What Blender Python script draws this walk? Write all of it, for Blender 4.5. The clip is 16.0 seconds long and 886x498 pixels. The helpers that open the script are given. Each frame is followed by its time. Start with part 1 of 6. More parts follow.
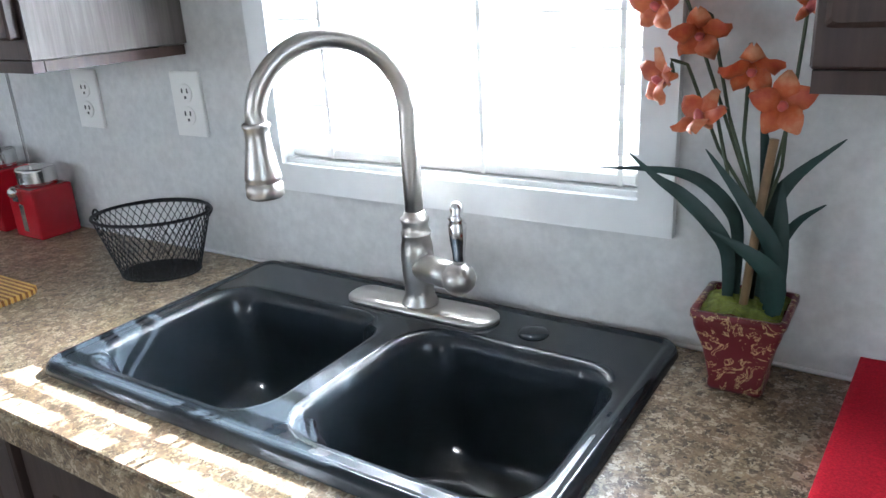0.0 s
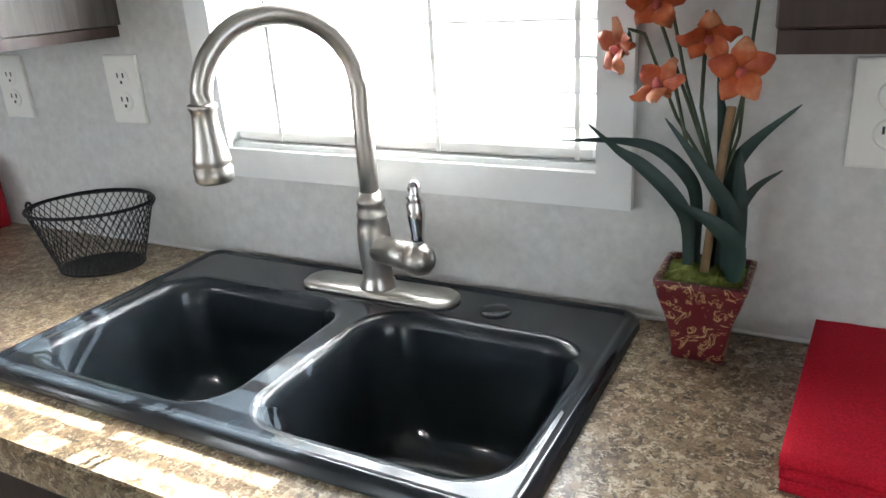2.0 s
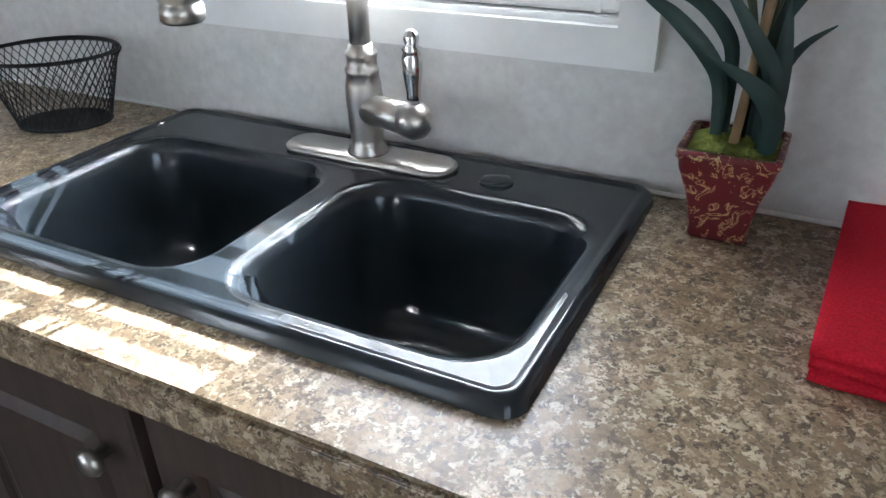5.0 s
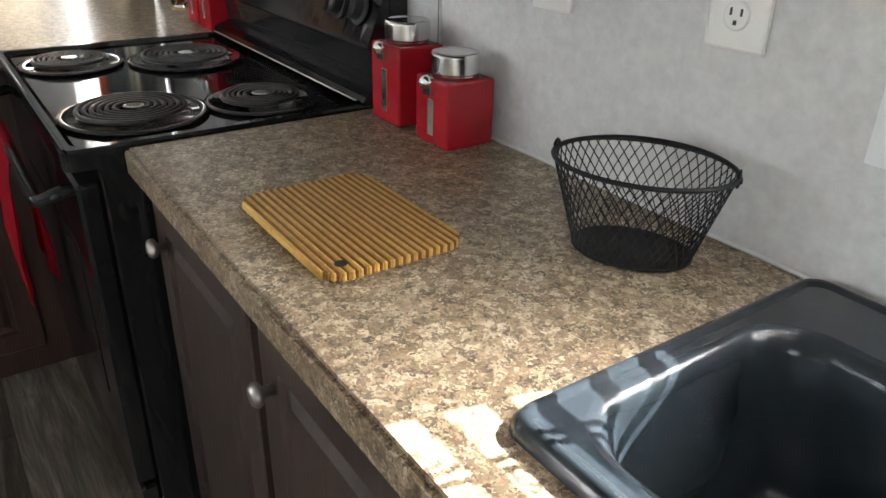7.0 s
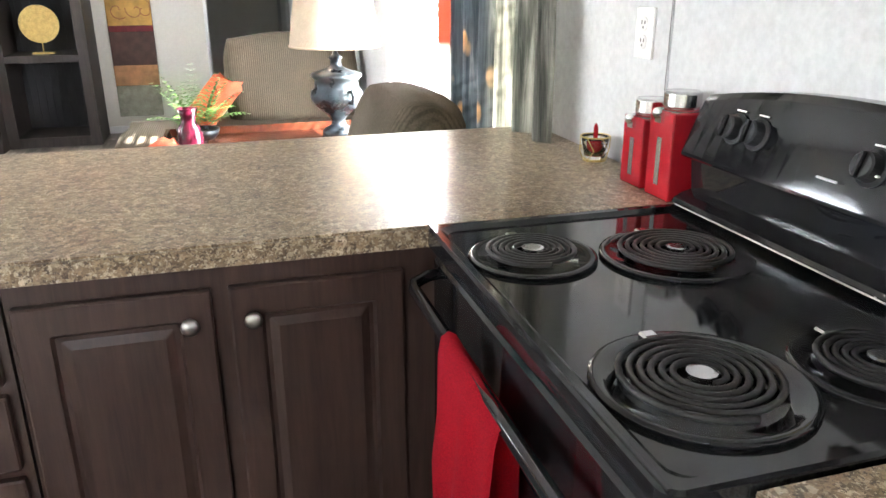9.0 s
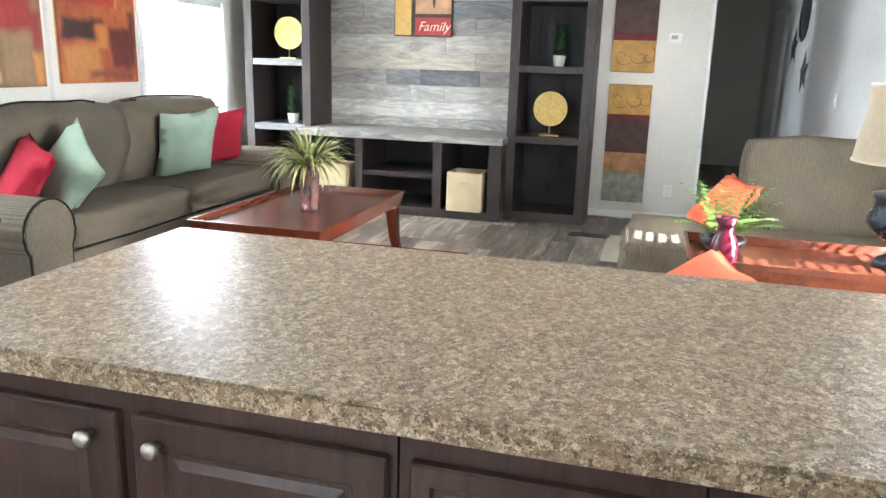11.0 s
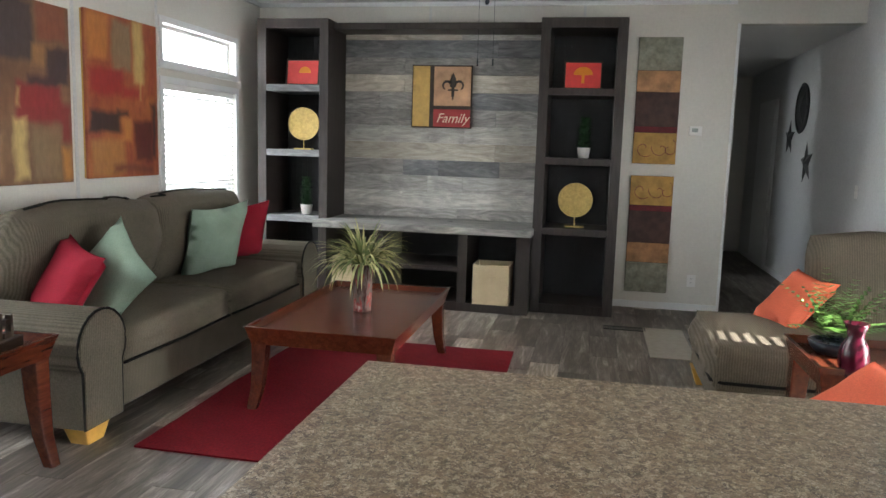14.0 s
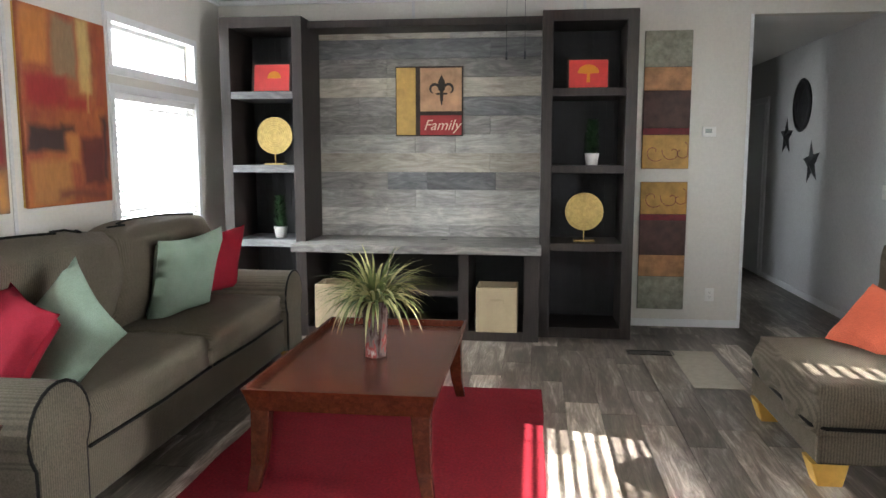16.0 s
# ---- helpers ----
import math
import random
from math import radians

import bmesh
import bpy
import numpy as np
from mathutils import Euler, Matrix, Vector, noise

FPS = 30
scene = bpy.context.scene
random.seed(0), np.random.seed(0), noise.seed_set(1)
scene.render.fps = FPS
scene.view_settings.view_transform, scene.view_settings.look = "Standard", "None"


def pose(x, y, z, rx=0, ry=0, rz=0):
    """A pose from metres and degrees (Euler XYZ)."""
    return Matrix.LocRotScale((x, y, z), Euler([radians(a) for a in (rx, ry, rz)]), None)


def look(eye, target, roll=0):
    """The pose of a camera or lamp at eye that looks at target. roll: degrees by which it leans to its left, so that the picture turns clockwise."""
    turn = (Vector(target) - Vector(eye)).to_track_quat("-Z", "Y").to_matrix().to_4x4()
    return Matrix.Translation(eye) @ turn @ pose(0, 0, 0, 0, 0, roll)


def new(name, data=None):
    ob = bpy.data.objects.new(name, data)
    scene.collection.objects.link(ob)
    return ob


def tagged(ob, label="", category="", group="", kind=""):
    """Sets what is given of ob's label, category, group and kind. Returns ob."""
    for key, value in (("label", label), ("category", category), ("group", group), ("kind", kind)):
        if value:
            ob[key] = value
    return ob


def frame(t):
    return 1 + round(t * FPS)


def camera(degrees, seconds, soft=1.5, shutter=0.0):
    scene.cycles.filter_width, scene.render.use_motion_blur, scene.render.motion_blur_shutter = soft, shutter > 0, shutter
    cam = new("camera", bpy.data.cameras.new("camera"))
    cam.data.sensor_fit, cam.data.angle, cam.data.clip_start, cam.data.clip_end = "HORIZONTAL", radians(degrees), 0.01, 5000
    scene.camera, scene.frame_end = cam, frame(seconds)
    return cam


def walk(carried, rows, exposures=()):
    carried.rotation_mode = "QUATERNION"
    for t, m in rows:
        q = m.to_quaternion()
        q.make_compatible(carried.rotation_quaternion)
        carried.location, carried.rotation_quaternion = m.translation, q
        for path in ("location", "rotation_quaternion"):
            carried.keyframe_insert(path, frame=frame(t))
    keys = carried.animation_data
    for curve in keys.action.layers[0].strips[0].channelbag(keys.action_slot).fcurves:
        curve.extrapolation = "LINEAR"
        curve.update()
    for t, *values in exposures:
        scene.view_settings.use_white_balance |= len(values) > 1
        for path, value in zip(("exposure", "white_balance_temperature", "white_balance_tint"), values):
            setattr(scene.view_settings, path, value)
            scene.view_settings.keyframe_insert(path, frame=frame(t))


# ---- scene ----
cam = camera(61.2, 16.0)
PATH = [
    (0, (0.247, -0.256, 1.376), (-0.792, 1.317, 0.708), -3.3),
    (0.5, (0.23, -0.265, 1.373), (-0.795, 1.316, 0.703), -3.5),
    (1, (0.219, -0.265, 1.367), (-0.784, 1.323, 0.681), -4.0),
    (1.5, (0.211, -0.269, 1.363), (-0.795, 1.314, 0.669), -3.9),
    (2, (0.22, -0.258, 1.36), (-0.68, 1.383, 0.656), -3.7),
    (2.5, (0.253, -0.226, 1.324), (-0.455, 1.49, 0.579), -2.5),
    (3, (0.243, -0.201, 1.343), (-0.272, 1.456, 0.349), -1.7),
    (3.2, (0.249, -0.189, 1.344), (-0.246, 1.441, 0.296), -1.6),
    (5.3, (0.131, -0.202, 1.303), (-0.835, 1.27, 0.353), -0.7),
    (5.5, (0.094, -0.17, 1.312), (-0.986, 1.239, 0.391), 0.1),
    (6, (0.005, -0.092, 1.317), (-1.316, 1.088, 0.388), 0.8),
    (6.5, (-0.121, -0.086, 1.312), (-1.533, 0.948, 0.344), 2.1),
    (7, (-0.351, -0.118, 1.311), (-1.813, 0.909, 0.412), 1.4),
    (7.5, (-0.542, -0.135, 1.32), (-2.11, 0.744, 0.443), 0.3),
    (8, (-0.749, -0.099, 1.341), (-2.465, 0.608, 0.594), -0.6),
    (8.5, (-0.923, -0.17, 1.337), (-2.693, 0.427, 0.624), 1.0),
    (9, (-1.086, -0.322, 1.347), (-2.894, 0.206, 0.676), -0.1),
    (9.5, (-1.194, -0.394, 1.334), (-3.022, 0.007, 0.63), 0.1),
    (10, (-1.35, -0.406, 1.336), (-3.232, -0.31, 0.665), 0.7),
    (10.2, (-1.419, -0.414, 1.347), (-3.312, -0.478, 0.705), 1.2),
    (12.3, (-1.454, -1.578, 1.474), (-3.271, -2.344, 1.145), 1.2),
    (12.5, (-1.463, -1.575, 1.479), (-3.308, -2.291, 1.194), 1.0),
    (13, (-1.478, -1.554, 1.48), (-3.402, -2.045, 1.237), 0.9),
    (13.5, (-1.494, -1.551, 1.478), (-3.438, -1.947, 1.223), 1.4),
    (14, (-1.5, -1.591, 1.468), (-3.444, -1.974, 1.196), 1.7),
    (14.5, (-1.529, -1.656, 1.459), (-3.478, -2.022, 1.202), 1.4),
    (15, (-1.722, -1.748, 1.448), (-3.674, -2.1, 1.194), 0.9),
    (15.5, (-1.985, -1.87, 1.465), (-3.942, -2.2, 1.216), 0.4),
    (16, (-2.161, -2.152, 1.469), (-4.131, -2.39, 1.223), 0.0),
]
EXPOSURES = [(0, 3.2, 5700, 10), (3, 2.95, 6500, 10), (5.5, 2.93, 5800, 10), (7, 3.2, 6500, 10), (8, 3.65, 6650, 10), (9, 4.3, 6400, 11), (10.2, 4.5, 6150, 10), (12.3, 3.28, 6150, 9), (13, 3.18, 6250, 9), (14.5, 2.82, 6400, 10), (16, 3.12, 6400, 11)]
walk(cam, [(t, look(eye, target, roll)) for t, eye, target, roll in PATH], EXPOSURES)

# ---- world and light ----
SUN_EL, SUN_AZ = radians(36), math.atan2(0.25, 1.0)
world = bpy.data.worlds.new("sky")
scene.world = world
world.use_nodes = True
sky = world.node_tree.nodes.new("ShaderNodeTexSky")
sky.sky_type, sky.sun_disc, sky.sun_elevation, sky.sun_rotation = "NISHITA", False, SUN_EL, SUN_AZ
world.node_tree.links.new(sky.outputs[0], world.node_tree.nodes["Background"].inputs[0])
world.node_tree.nodes["Background"].inputs[1].default_value = 0.05
sun = new("sun", bpy.data.lights.new("sun", "SUN"))
sun.data.energy, sun.data.angle, sun.data.color = 5.0, radians(0.25), (1.0, 0.97, 0.92)
sd = Vector((math.sin(SUN_AZ) * math.cos(SUN_EL), math.cos(SUN_AZ) * math.cos(SUN_EL), math.sin(SUN_EL)))
sun.matrix_world = look(sd * 30, (0, 0, 0))


def window_light(x0, x1, y, z0, z1, inward, power):
    la = bpy.data.lights.new("window_light", "AREA")
    la.shape, la.size, la.size_y, la.energy, la.color = "RECTANGLE", x1 - x0, z1 - z0, power, (0.93, 0.97, 1.0)
    ob = new("window_light", la)
    c = Vector(((x0 + x1) / 2, y, (z0 + z1) / 2))
    ob.matrix_world = look(c, c + Vector((0, inward, 0)))


window_light(-0.64, -0.05, 0.78, 1.11, 2.0, -1, 4.5)
window_light(-5.45, -3.25, 0.78, 0.25, 2.25, -1, 29.0)
window_light(-4.83, -3.55, -5.09, 0.25, 2.36, 1, 20.5)
window_light(-8.17, -6.95, -5.09, 0.25, 2.36, 1, 15.5)
# added fill through an unseen south window, brightens the kitchen
window_light(-2.6, -1.3, -5.09, 0.25, 2.36, 1, 4.0)
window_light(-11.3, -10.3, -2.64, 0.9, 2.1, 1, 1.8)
# fill lamp added at the unseen east end, lifts the peninsula cabinets
east_fill = new("window_light", bpy.data.lights.new("window_light", "AREA"))
east_fill.data.shape, east_fill.data.size, east_fill.data.size_y, east_fill.data.energy, east_fill.data.color = "RECTANGLE", 1.8, 1.6, 2.4, (0.93, 0.97, 1.0)
east_fill.matrix_world = look((2.74, -2.6, 1.5), (0, -2.6, 1.5))

# ---- materials ----


class Mat:
    """A node material built step by step."""

    def __init__(self, name, rough=0.5, metal=0.0, coord="Object", spec=0.5):
        self.m = bpy.data.materials.new(name)
        self.m.use_nodes = True
        self.n, self.l = self.m.node_tree.nodes, self.m.node_tree.links
        self.b = self.n["Principled BSDF"]
        self.b.inputs["Roughness"].default_value, self.b.inputs["Metallic"].default_value = rough, metal
        self.b.inputs["Specular IOR Level"].default_value = spec
        tc = self.n.new("ShaderNodeTexCoord")
        self.co = tc.outputs[coord]

    def map(self, scale=(1, 1, 1), shift=None, turn=(0, 0, 0)):
        mp = self.n.new("ShaderNodeMapping")
        mp.inputs["Scale"].default_value = scale
        mp.inputs["Rotation"].default_value = turn
        self.l.new(self.co, mp.inputs[0])
        if shift:
            self.l.new(shift, mp.inputs["Location"])
        return mp.outputs[0]

    def noise(self, scale, detail=4, co=None, rough=0.6, distort=0.0):
        t = self.n.new("ShaderNodeTexNoise")
        t.inputs["Scale"].default_value, t.inputs["Detail"].default_value = scale, detail
        t.inputs["Roughness"].default_value, t.inputs["Distortion"].default_value = rough, distort
        self.l.new(co or self.co, t.inputs["Vector"])
        return t.outputs["Fac"]

    def voronoi(self, scale, co=None, out="Color", feature="F1"):
        t = self.n.new("ShaderNodeTexVoronoi")
        t.feature = feature
        t.inputs["Scale"].default_value = scale
        self.l.new(co or self.co, t.inputs["Vector"])
        return t.outputs[out]

    def random(self):
        return self.n.new("ShaderNodeObjectInfo").outputs["Random"]

    def ramp(self, fac, *stops):
        r = self.n.new("ShaderNodeValToRGB")
        e = r.color_ramp.elements
        while len(e) < len(stops):
            e.new(0.5)
        for k, (p, c) in zip(e, stops):
            k.position, k.color = p, (*c, 1)
        self.l.new(fac, r.inputs[0])
        return r.outputs[0]

    def mix(self, a, b, fac, mode="MIX"):
        m = self.n.new("ShaderNodeMix")
        m.data_type, m.blend_type = "RGBA", mode
        for i, v in ((0, fac), (6, a), (7, b)):
            if isinstance(v, (float, int)):
                m.inputs[i].default_value = v
            elif isinstance(v, tuple):
                m.inputs[i].default_value = (*v, 1)
            else:
                self.l.new(v, m.inputs[i])
        return m.outputs[2]

    def colour(self, c):
        if isinstance(c, tuple):
            self.b.inputs["Base Color"].default_value = (*c, 1)
        else:
            self.l.new(c, self.b.inputs["Base Color"])
        return self

    def bump(self, h, strength=0.2, dist=0.002):
        b = self.n.new("ShaderNodeBump")
        b.inputs["Strength"].default_value, b.inputs["Distance"].default_value = strength, dist
        self.l.new(h, b.inputs["Height"])
        self.l.new(b.outputs[0], self.b.inputs["Normal"])
        return self

    def rough(self, fac, lo, hi):
        r = self.n.new("ShaderNodeMapRange")
        r.inputs[3].default_value, r.inputs[4].default_value = lo, hi
        self.l.new(fac, r.inputs[0])
        self.l.new(r.outputs[0], self.b.inputs["Roughness"])
        return self


def simple(name, c, rough=0.5, metal=0.0, scale=30, vary=0.12, bump=0.1, spec=0.5, dist=0.001, wear=0.07):
    """A material of one paint, with faint mottling and relief."""
    m = Mat(name, rough, metal, spec=spec)
    n = m.noise(scale, 5)
    lo = tuple(v * (1 - vary) for v in c)
    hi = tuple(min(1, v * (1 + vary)) for v in c)
    m.colour(m.ramp(n, (0.3, lo), (0.7, hi)))
    if bump:
        m.bump(m.noise(scale * 6, 3), bump, dist)
    m.rough(m.noise(scale * 0.4, 3), max(0.02, rough - wear), min(1, rough + wear))
    return m.m


def granite():
    m = Mat("speckled_laminate", 0.32, spec=0.4)
    warp = m.n.new("ShaderNodeTexNoise")
    warp.inputs["Scale"].default_value = 110
    m.l.new(m.co, warp.inputs["Vector"])
    off = m.n.new("ShaderNodeVectorMath")
    off.operation = "MULTIPLY_ADD"
    off.inputs[1].default_value = (0.020, 0.020, 0.020)
    m.l.new(warp.outputs["Color"], off.inputs[0])
    m.l.new(m.co, off.inputs[2])
    cells = m.voronoi(92, off.outputs[0])
    bw = m.n.new("ShaderNodeSeparateColor")
    m.l.new(cells, bw.inputs[0])
    small = m.n.new("ShaderNodeSeparateColor")
    m.l.new(m.voronoi(190, off.outputs[0]), small.inputs[0])
    patch = m.noise(32, 5, rough=0.7, distort=0.8)
    big = m.noise(60, 6, rough=0.75)
    fine = m.noise(210, 4)
    a = m.ramp(bw.outputs[0], (0.0, (0.035, 0.023, 0.016)), (0.22, (0.14, 0.094, 0.054)), (0.65, (0.34, 0.245, 0.145)), (1.0, (0.66, 0.57, 0.42)))
    b = m.ramp(small.outputs[1], (0.0, (0.035, 0.026, 0.020)), (0.18, (0.16, 0.115, 0.075)), (0.7, (0.34, 0.26, 0.165)), (1.0, (0.64, 0.57, 0.44)))
    c = m.mix(a, b, m.ramp(fine, (0.46, (0, 0, 0)), (0.54, (1, 1, 1))))
    d = m.ramp(big, (0.3, (0.09, 0.062, 0.042)), (0.46, (0.25, 0.185, 0.125)), (0.58, (0.34, 0.265, 0.195)), (0.72, (0.47, 0.41, 0.34)))
    c = m.mix(c, d, 0.14)
    c = m.mix(c, m.ramp(patch, (0.32, (0.62, 0.59, 0.57)), (0.55, (1, 1, 1)), (0.72, (1.18, 1.16, 1.14))), 0.75, "MULTIPLY")
    m.colour(c).bump(fine, 0.08, 0.0006).rough(big, 0.24, 0.38)
    return m.m


def wood(name, dark, light, rough=0.45, grain=(1.2, 18, 18), bump=0.15, vary=0.35, spec=0.5):
    """Wood with its grain along the first axis; each board differs."""
    m = Mat(name, rough, spec=spec)
    r = m.random()
    sh = m.n.new("ShaderNodeCombineXYZ")
    mul = m.n.new("ShaderNodeMath")
    mul.operation = "MULTIPLY"
    mul.inputs[1].default_value = 37.0
    m.l.new(r, mul.inputs[0])
    for i in range(3):
        m.l.new(mul.outputs[0], sh.inputs[i])
    co = m.map(grain, sh.outputs[0])
    n = m.noise(2.2, 8, co, 0.65, 0.6)
    n2 = m.noise(9, 4, co, 0.6)
    mid = tuple((a + b) / 2 for a, b in zip(dark, light))
    c = m.ramp(n, (0.3, dark), (0.5, mid), (0.7, light))
    c = m.mix(c, m.ramp(n2, (0.35, (0.6, 0.58, 0.56)), (0.6, (1, 1, 1))), 0.45, "MULTIPLY")
    c = m.mix(c, m.ramp(r, (0.0, (1 - vary,) * 3), (1.0, (1, 1, 1))), 1.0, "MULTIPLY")
    m.colour(c).bump(n2, bump, 0.0015)
    return m.m


def fabric(name, c, ribs=0, rough=0.95, scale=140):
    m = Mat(name, rough, spec=0.15)
    n = m.noise(scale, 3)
    col = m.ramp(n, (0.3, tuple(v * 0.72 for v in c)), (0.7, tuple(min(1, v * 1.2) for v in c)))
    big = m.noise(5, 3)
    col = m.mix(col, m.ramp(big, (0.3, (0.84, 0.84, 0.84)), (0.7, (1, 1, 1))), 1.0, "MULTIPLY")
    h = n
    if ribs:
        w = m.n.new("ShaderNodeTexWave")
        w.inputs["Scale"].default_value = ribs
        w.inputs["Distortion"].default_value = 0.6
        w.bands_direction = "X"
        m.l.new(m.co, w.inputs["Vector"])
        col = m.mix(col, m.ramp(w.outputs["Fac"], (0.2, (0.62, 0.6, 0.56)), (0.7, (1.05, 1.05, 1.05))), 0.65, "MULTIPLY")
        h = w.outputs["Fac"]
    m.colour(col).bump(h, 0.35, 0.002)
    return m.m


def floor_vinyl():
    m = Mat("weathered_plank_vinyl", 0.38)
    r = m.random()
    sh = m.n.new("ShaderNodeCombineXYZ")
    mul = m.n.new("ShaderNodeMath")
    mul.operation = "MULTIPLY"
    mul.inputs[1].default_value = 53.0
    m.l.new(r, mul.inputs[0])
    for i in range(3):
        m.l.new(mul.outputs[0], sh.inputs[i])
    co = m.map((1.3, 9, 9), sh.outputs[0])
    patch = m.noise(1.6, 6, co, 0.7, 0.8)
    streak = m.noise(6, 6, m.map((1.0, 22, 22), sh.outputs[0]), 0.7)
    c = m.ramp(patch, (0.30, (0.055, 0.043, 0.034)), (0.44, (0.135, 0.113, 0.092)), (0.56, (0.26, 0.23, 0.20)), (0.68, (0.52, 0.49, 0.45)))
    c = m.mix(c, m.ramp(streak, (0.35, (0.45, 0.42, 0.4)), (0.62, (1.1, 1.1, 1.1))), 0.7, "MULTIPLY")
    tone = m.ramp(r, (0.0, (0.45, 0.42, 0.39)), (0.4, (0.72, 0.7, 0.68)), (0.75, (1.0, 0.98, 0.95)), (1.0, (1.9, 1.86, 1.8)))
    c = m.mix(c, tone, 1.0, "MULTIPLY")
    m.colour(c).bump(streak, 0.12, 0.001).rough(patch, 0.3, 0.48)
    return m.m


def barn_wood(name, dark, mid, light, vary=0.25):
    """Weathered board with cathedral grain along y; boards differ a little."""
    m = Mat(name, 0.6)
    r = m.random()
    sh = m.n.new("ShaderNodeCombineXYZ")
    mul = m.n.new("ShaderNodeMath")
    mul.operation = "MULTIPLY"
    mul.inputs[1].default_value = 41.0
    m.l.new(r, mul.inputs[0])
    for i in range(3):
        m.l.new(mul.outputs[0], sh.inputs[i])
    patch = m.noise(1.7, 7, m.map((5, 1.5, 6), sh.outputs[0]), 0.7, 1.8)
    streak = m.noise(4, 5, m.map((8, 1.3, 17), sh.outputs[0]), 0.65, 1.4)
    c = m.ramp(patch, (0.28, dark), (0.5, mid), (0.70, light))
    c = m.mix(c, m.ramp(streak, (0.36, (0.62, 0.61, 0.60)), (0.56, (1.06, 1.06, 1.06))), 0.6, "MULTIPLY")
    tone = m.ramp(r, (0.0, (1 - vary,) * 3), (1.0, (1 + vary,) * 3))
    m.colour(m.mix(c, tone, 1.0, "MULTIPLY")).bump(streak, 0.3, 0.002)
    return m.m


def abstract_paint(name, base, base2, blocks):
    """Soft overlapping blocks of paint (x, z, half width, half height, colour) with ragged edges, like an abstract canvas."""
    m = Mat(name, 0.5)
    warp = m.n.new("ShaderNodeTexNoise")
    warp.inputs["Scale"].default_value, warp.inputs["Detail"].default_value = 5.0, 5
    m.l.new(m.co, warp.inputs["Vector"])
    add = m.n.new("ShaderNodeVectorMath")
    add.operation = "MULTIPLY_ADD"
    add.inputs[1].default_value = (0.10, 0.10, 0.10)
    m.l.new(warp.outputs["Color"], add.inputs[0])
    m.l.new(m.co, add.inputs[2])
    sep = m.n.new("ShaderNodeSeparateXYZ")
    m.l.new(add.outputs[0], sep.inputs[0])

    def calc(op, a, b, clamp=False):
        k = m.n.new("ShaderNodeMath")
        k.operation, k.use_clamp = op, clamp
        for i, v in enumerate((a, b)):
            if isinstance(v, (int, float)):
                k.inputs[i].default_value = v
            else:
                m.l.new(v, k.inputs[i])
        return k.outputs[0]

    c = m.ramp(m.noise(3.5, 5, m.map((1.4, 1, 0.7))), (0.3, base), (0.65, base2))
    for x, z, w, h, col in blocks:
        fx = calc("SUBTRACT", w, calc("ABSOLUTE", calc("SUBTRACT", sep.outputs[0], x + 0.05), 0))
        fz = calc("SUBTRACT", h, calc("ABSOLUTE", calc("SUBTRACT", sep.outputs[2], z + 0.05), 0))
        f = calc("MULTIPLY", calc("MINIMUM", fx, fz), 22.0, True)
        c = m.mix(c, col, calc("MULTIPLY", f, 0.92))
    c = m.mix(c, m.ramp(m.noise(30, 6, m.map((1, 1, 0.4))), (0.3, (0.72, 0.72, 0.72)), (0.7, (1.15, 1.15, 1.15))), 0.6, "MULTIPLY")
    m.colour(c).bump(m.noise(60, 4), 0.2, 0.001)
    return m.m


def glass_mat(name, c=(1, 1, 1), rough=0.0):
    m = Mat(name, rough)
    m.b.inputs["Transmission Weight"].default_value = 1.0
    m.b.inputs["IOR"].default_value = 1.45
    m.colour(c)
    return m.m


def wallpaper():
    m = Mat("grey_vinyl_wall", 0.6)
    n = m.noise(60, 5)
    big = m.noise(1.5, 4)
    c = m.ramp(n, (0.3, (0.55, 0.55, 0.545)), (0.7, (0.66, 0.66, 0.65)))
    c = m.mix(c, m.ramp(big, (0.3, (0.93, 0.93, 0.93)), (0.7, (1, 1, 1))), 1.0, "MULTIPLY")
    m.colour(c).bump(m.noise(160, 4), 0.25, 0.0012)
    return m.m


def curtain_cloth():
    m = Mat("printed_curtain", 0.85, spec=0.2)
    sep = m.n.new("ShaderNodeSeparateXYZ")
    m.l.new(m.co, sep.inputs[0])
    rng = []
    for k, lo, hi in ((0, -4.18, -3.02), (2, 0.0, 2.4)):
        r = m.n.new("ShaderNodeMapRange")
        r.inputs["From Min"].default_value, r.inputs["From Max"].default_value = lo, hi
        m.l.new(sep.outputs[k], r.inputs["Value"])
        rng.append(r.outputs[0])
    trunks = m.noise(7, 5, m.map((4.2, 4.2, 0.3)), 0.7, 0.4)
    streak = m.ramp(trunks, (0.34, (0.07, 0.075, 0.065)), (0.47, (0.20, 0.20, 0.17)), (0.58, (0.38, 0.37, 0.32)), (0.72, (0.55, 0.53, 0.47)))
    dark = m.ramp(trunks, (0.36, (0.03, 0.038, 0.045)), (0.6, (0.085, 0.095, 0.10)), (0.75, (0.2, 0.2, 0.19)))
    blot = m.voronoi(9.5, m.map((1.5, 1, 0.7), turn=(0, 0.5, 0)), "Distance")
    dark = m.mix(dark, (0.24, 0.16, 0.09), m.ramp(blot, (0.20, (1, 1, 1)), (0.30, (0, 0, 0))))
    pale = m.mix((0.5, 0.49, 0.45), (0.27, 0.085, 0.05), m.ramp(rng[1], (0.46, (0, 0, 0)), (0.468, (1, 1, 1))))
    c = m.mix(pale, dark, m.ramp(rng[0], (0.235, (0, 0, 0)), (0.255, (1, 1, 1))))
    c = m.mix(c, streak, m.ramp(rng[0], (0.55, (0, 0, 0)), (0.60, (1, 1, 1))))
    m.colour(c).bump(m.noise(200, 2), 0.15, 0.001)
    return m.m


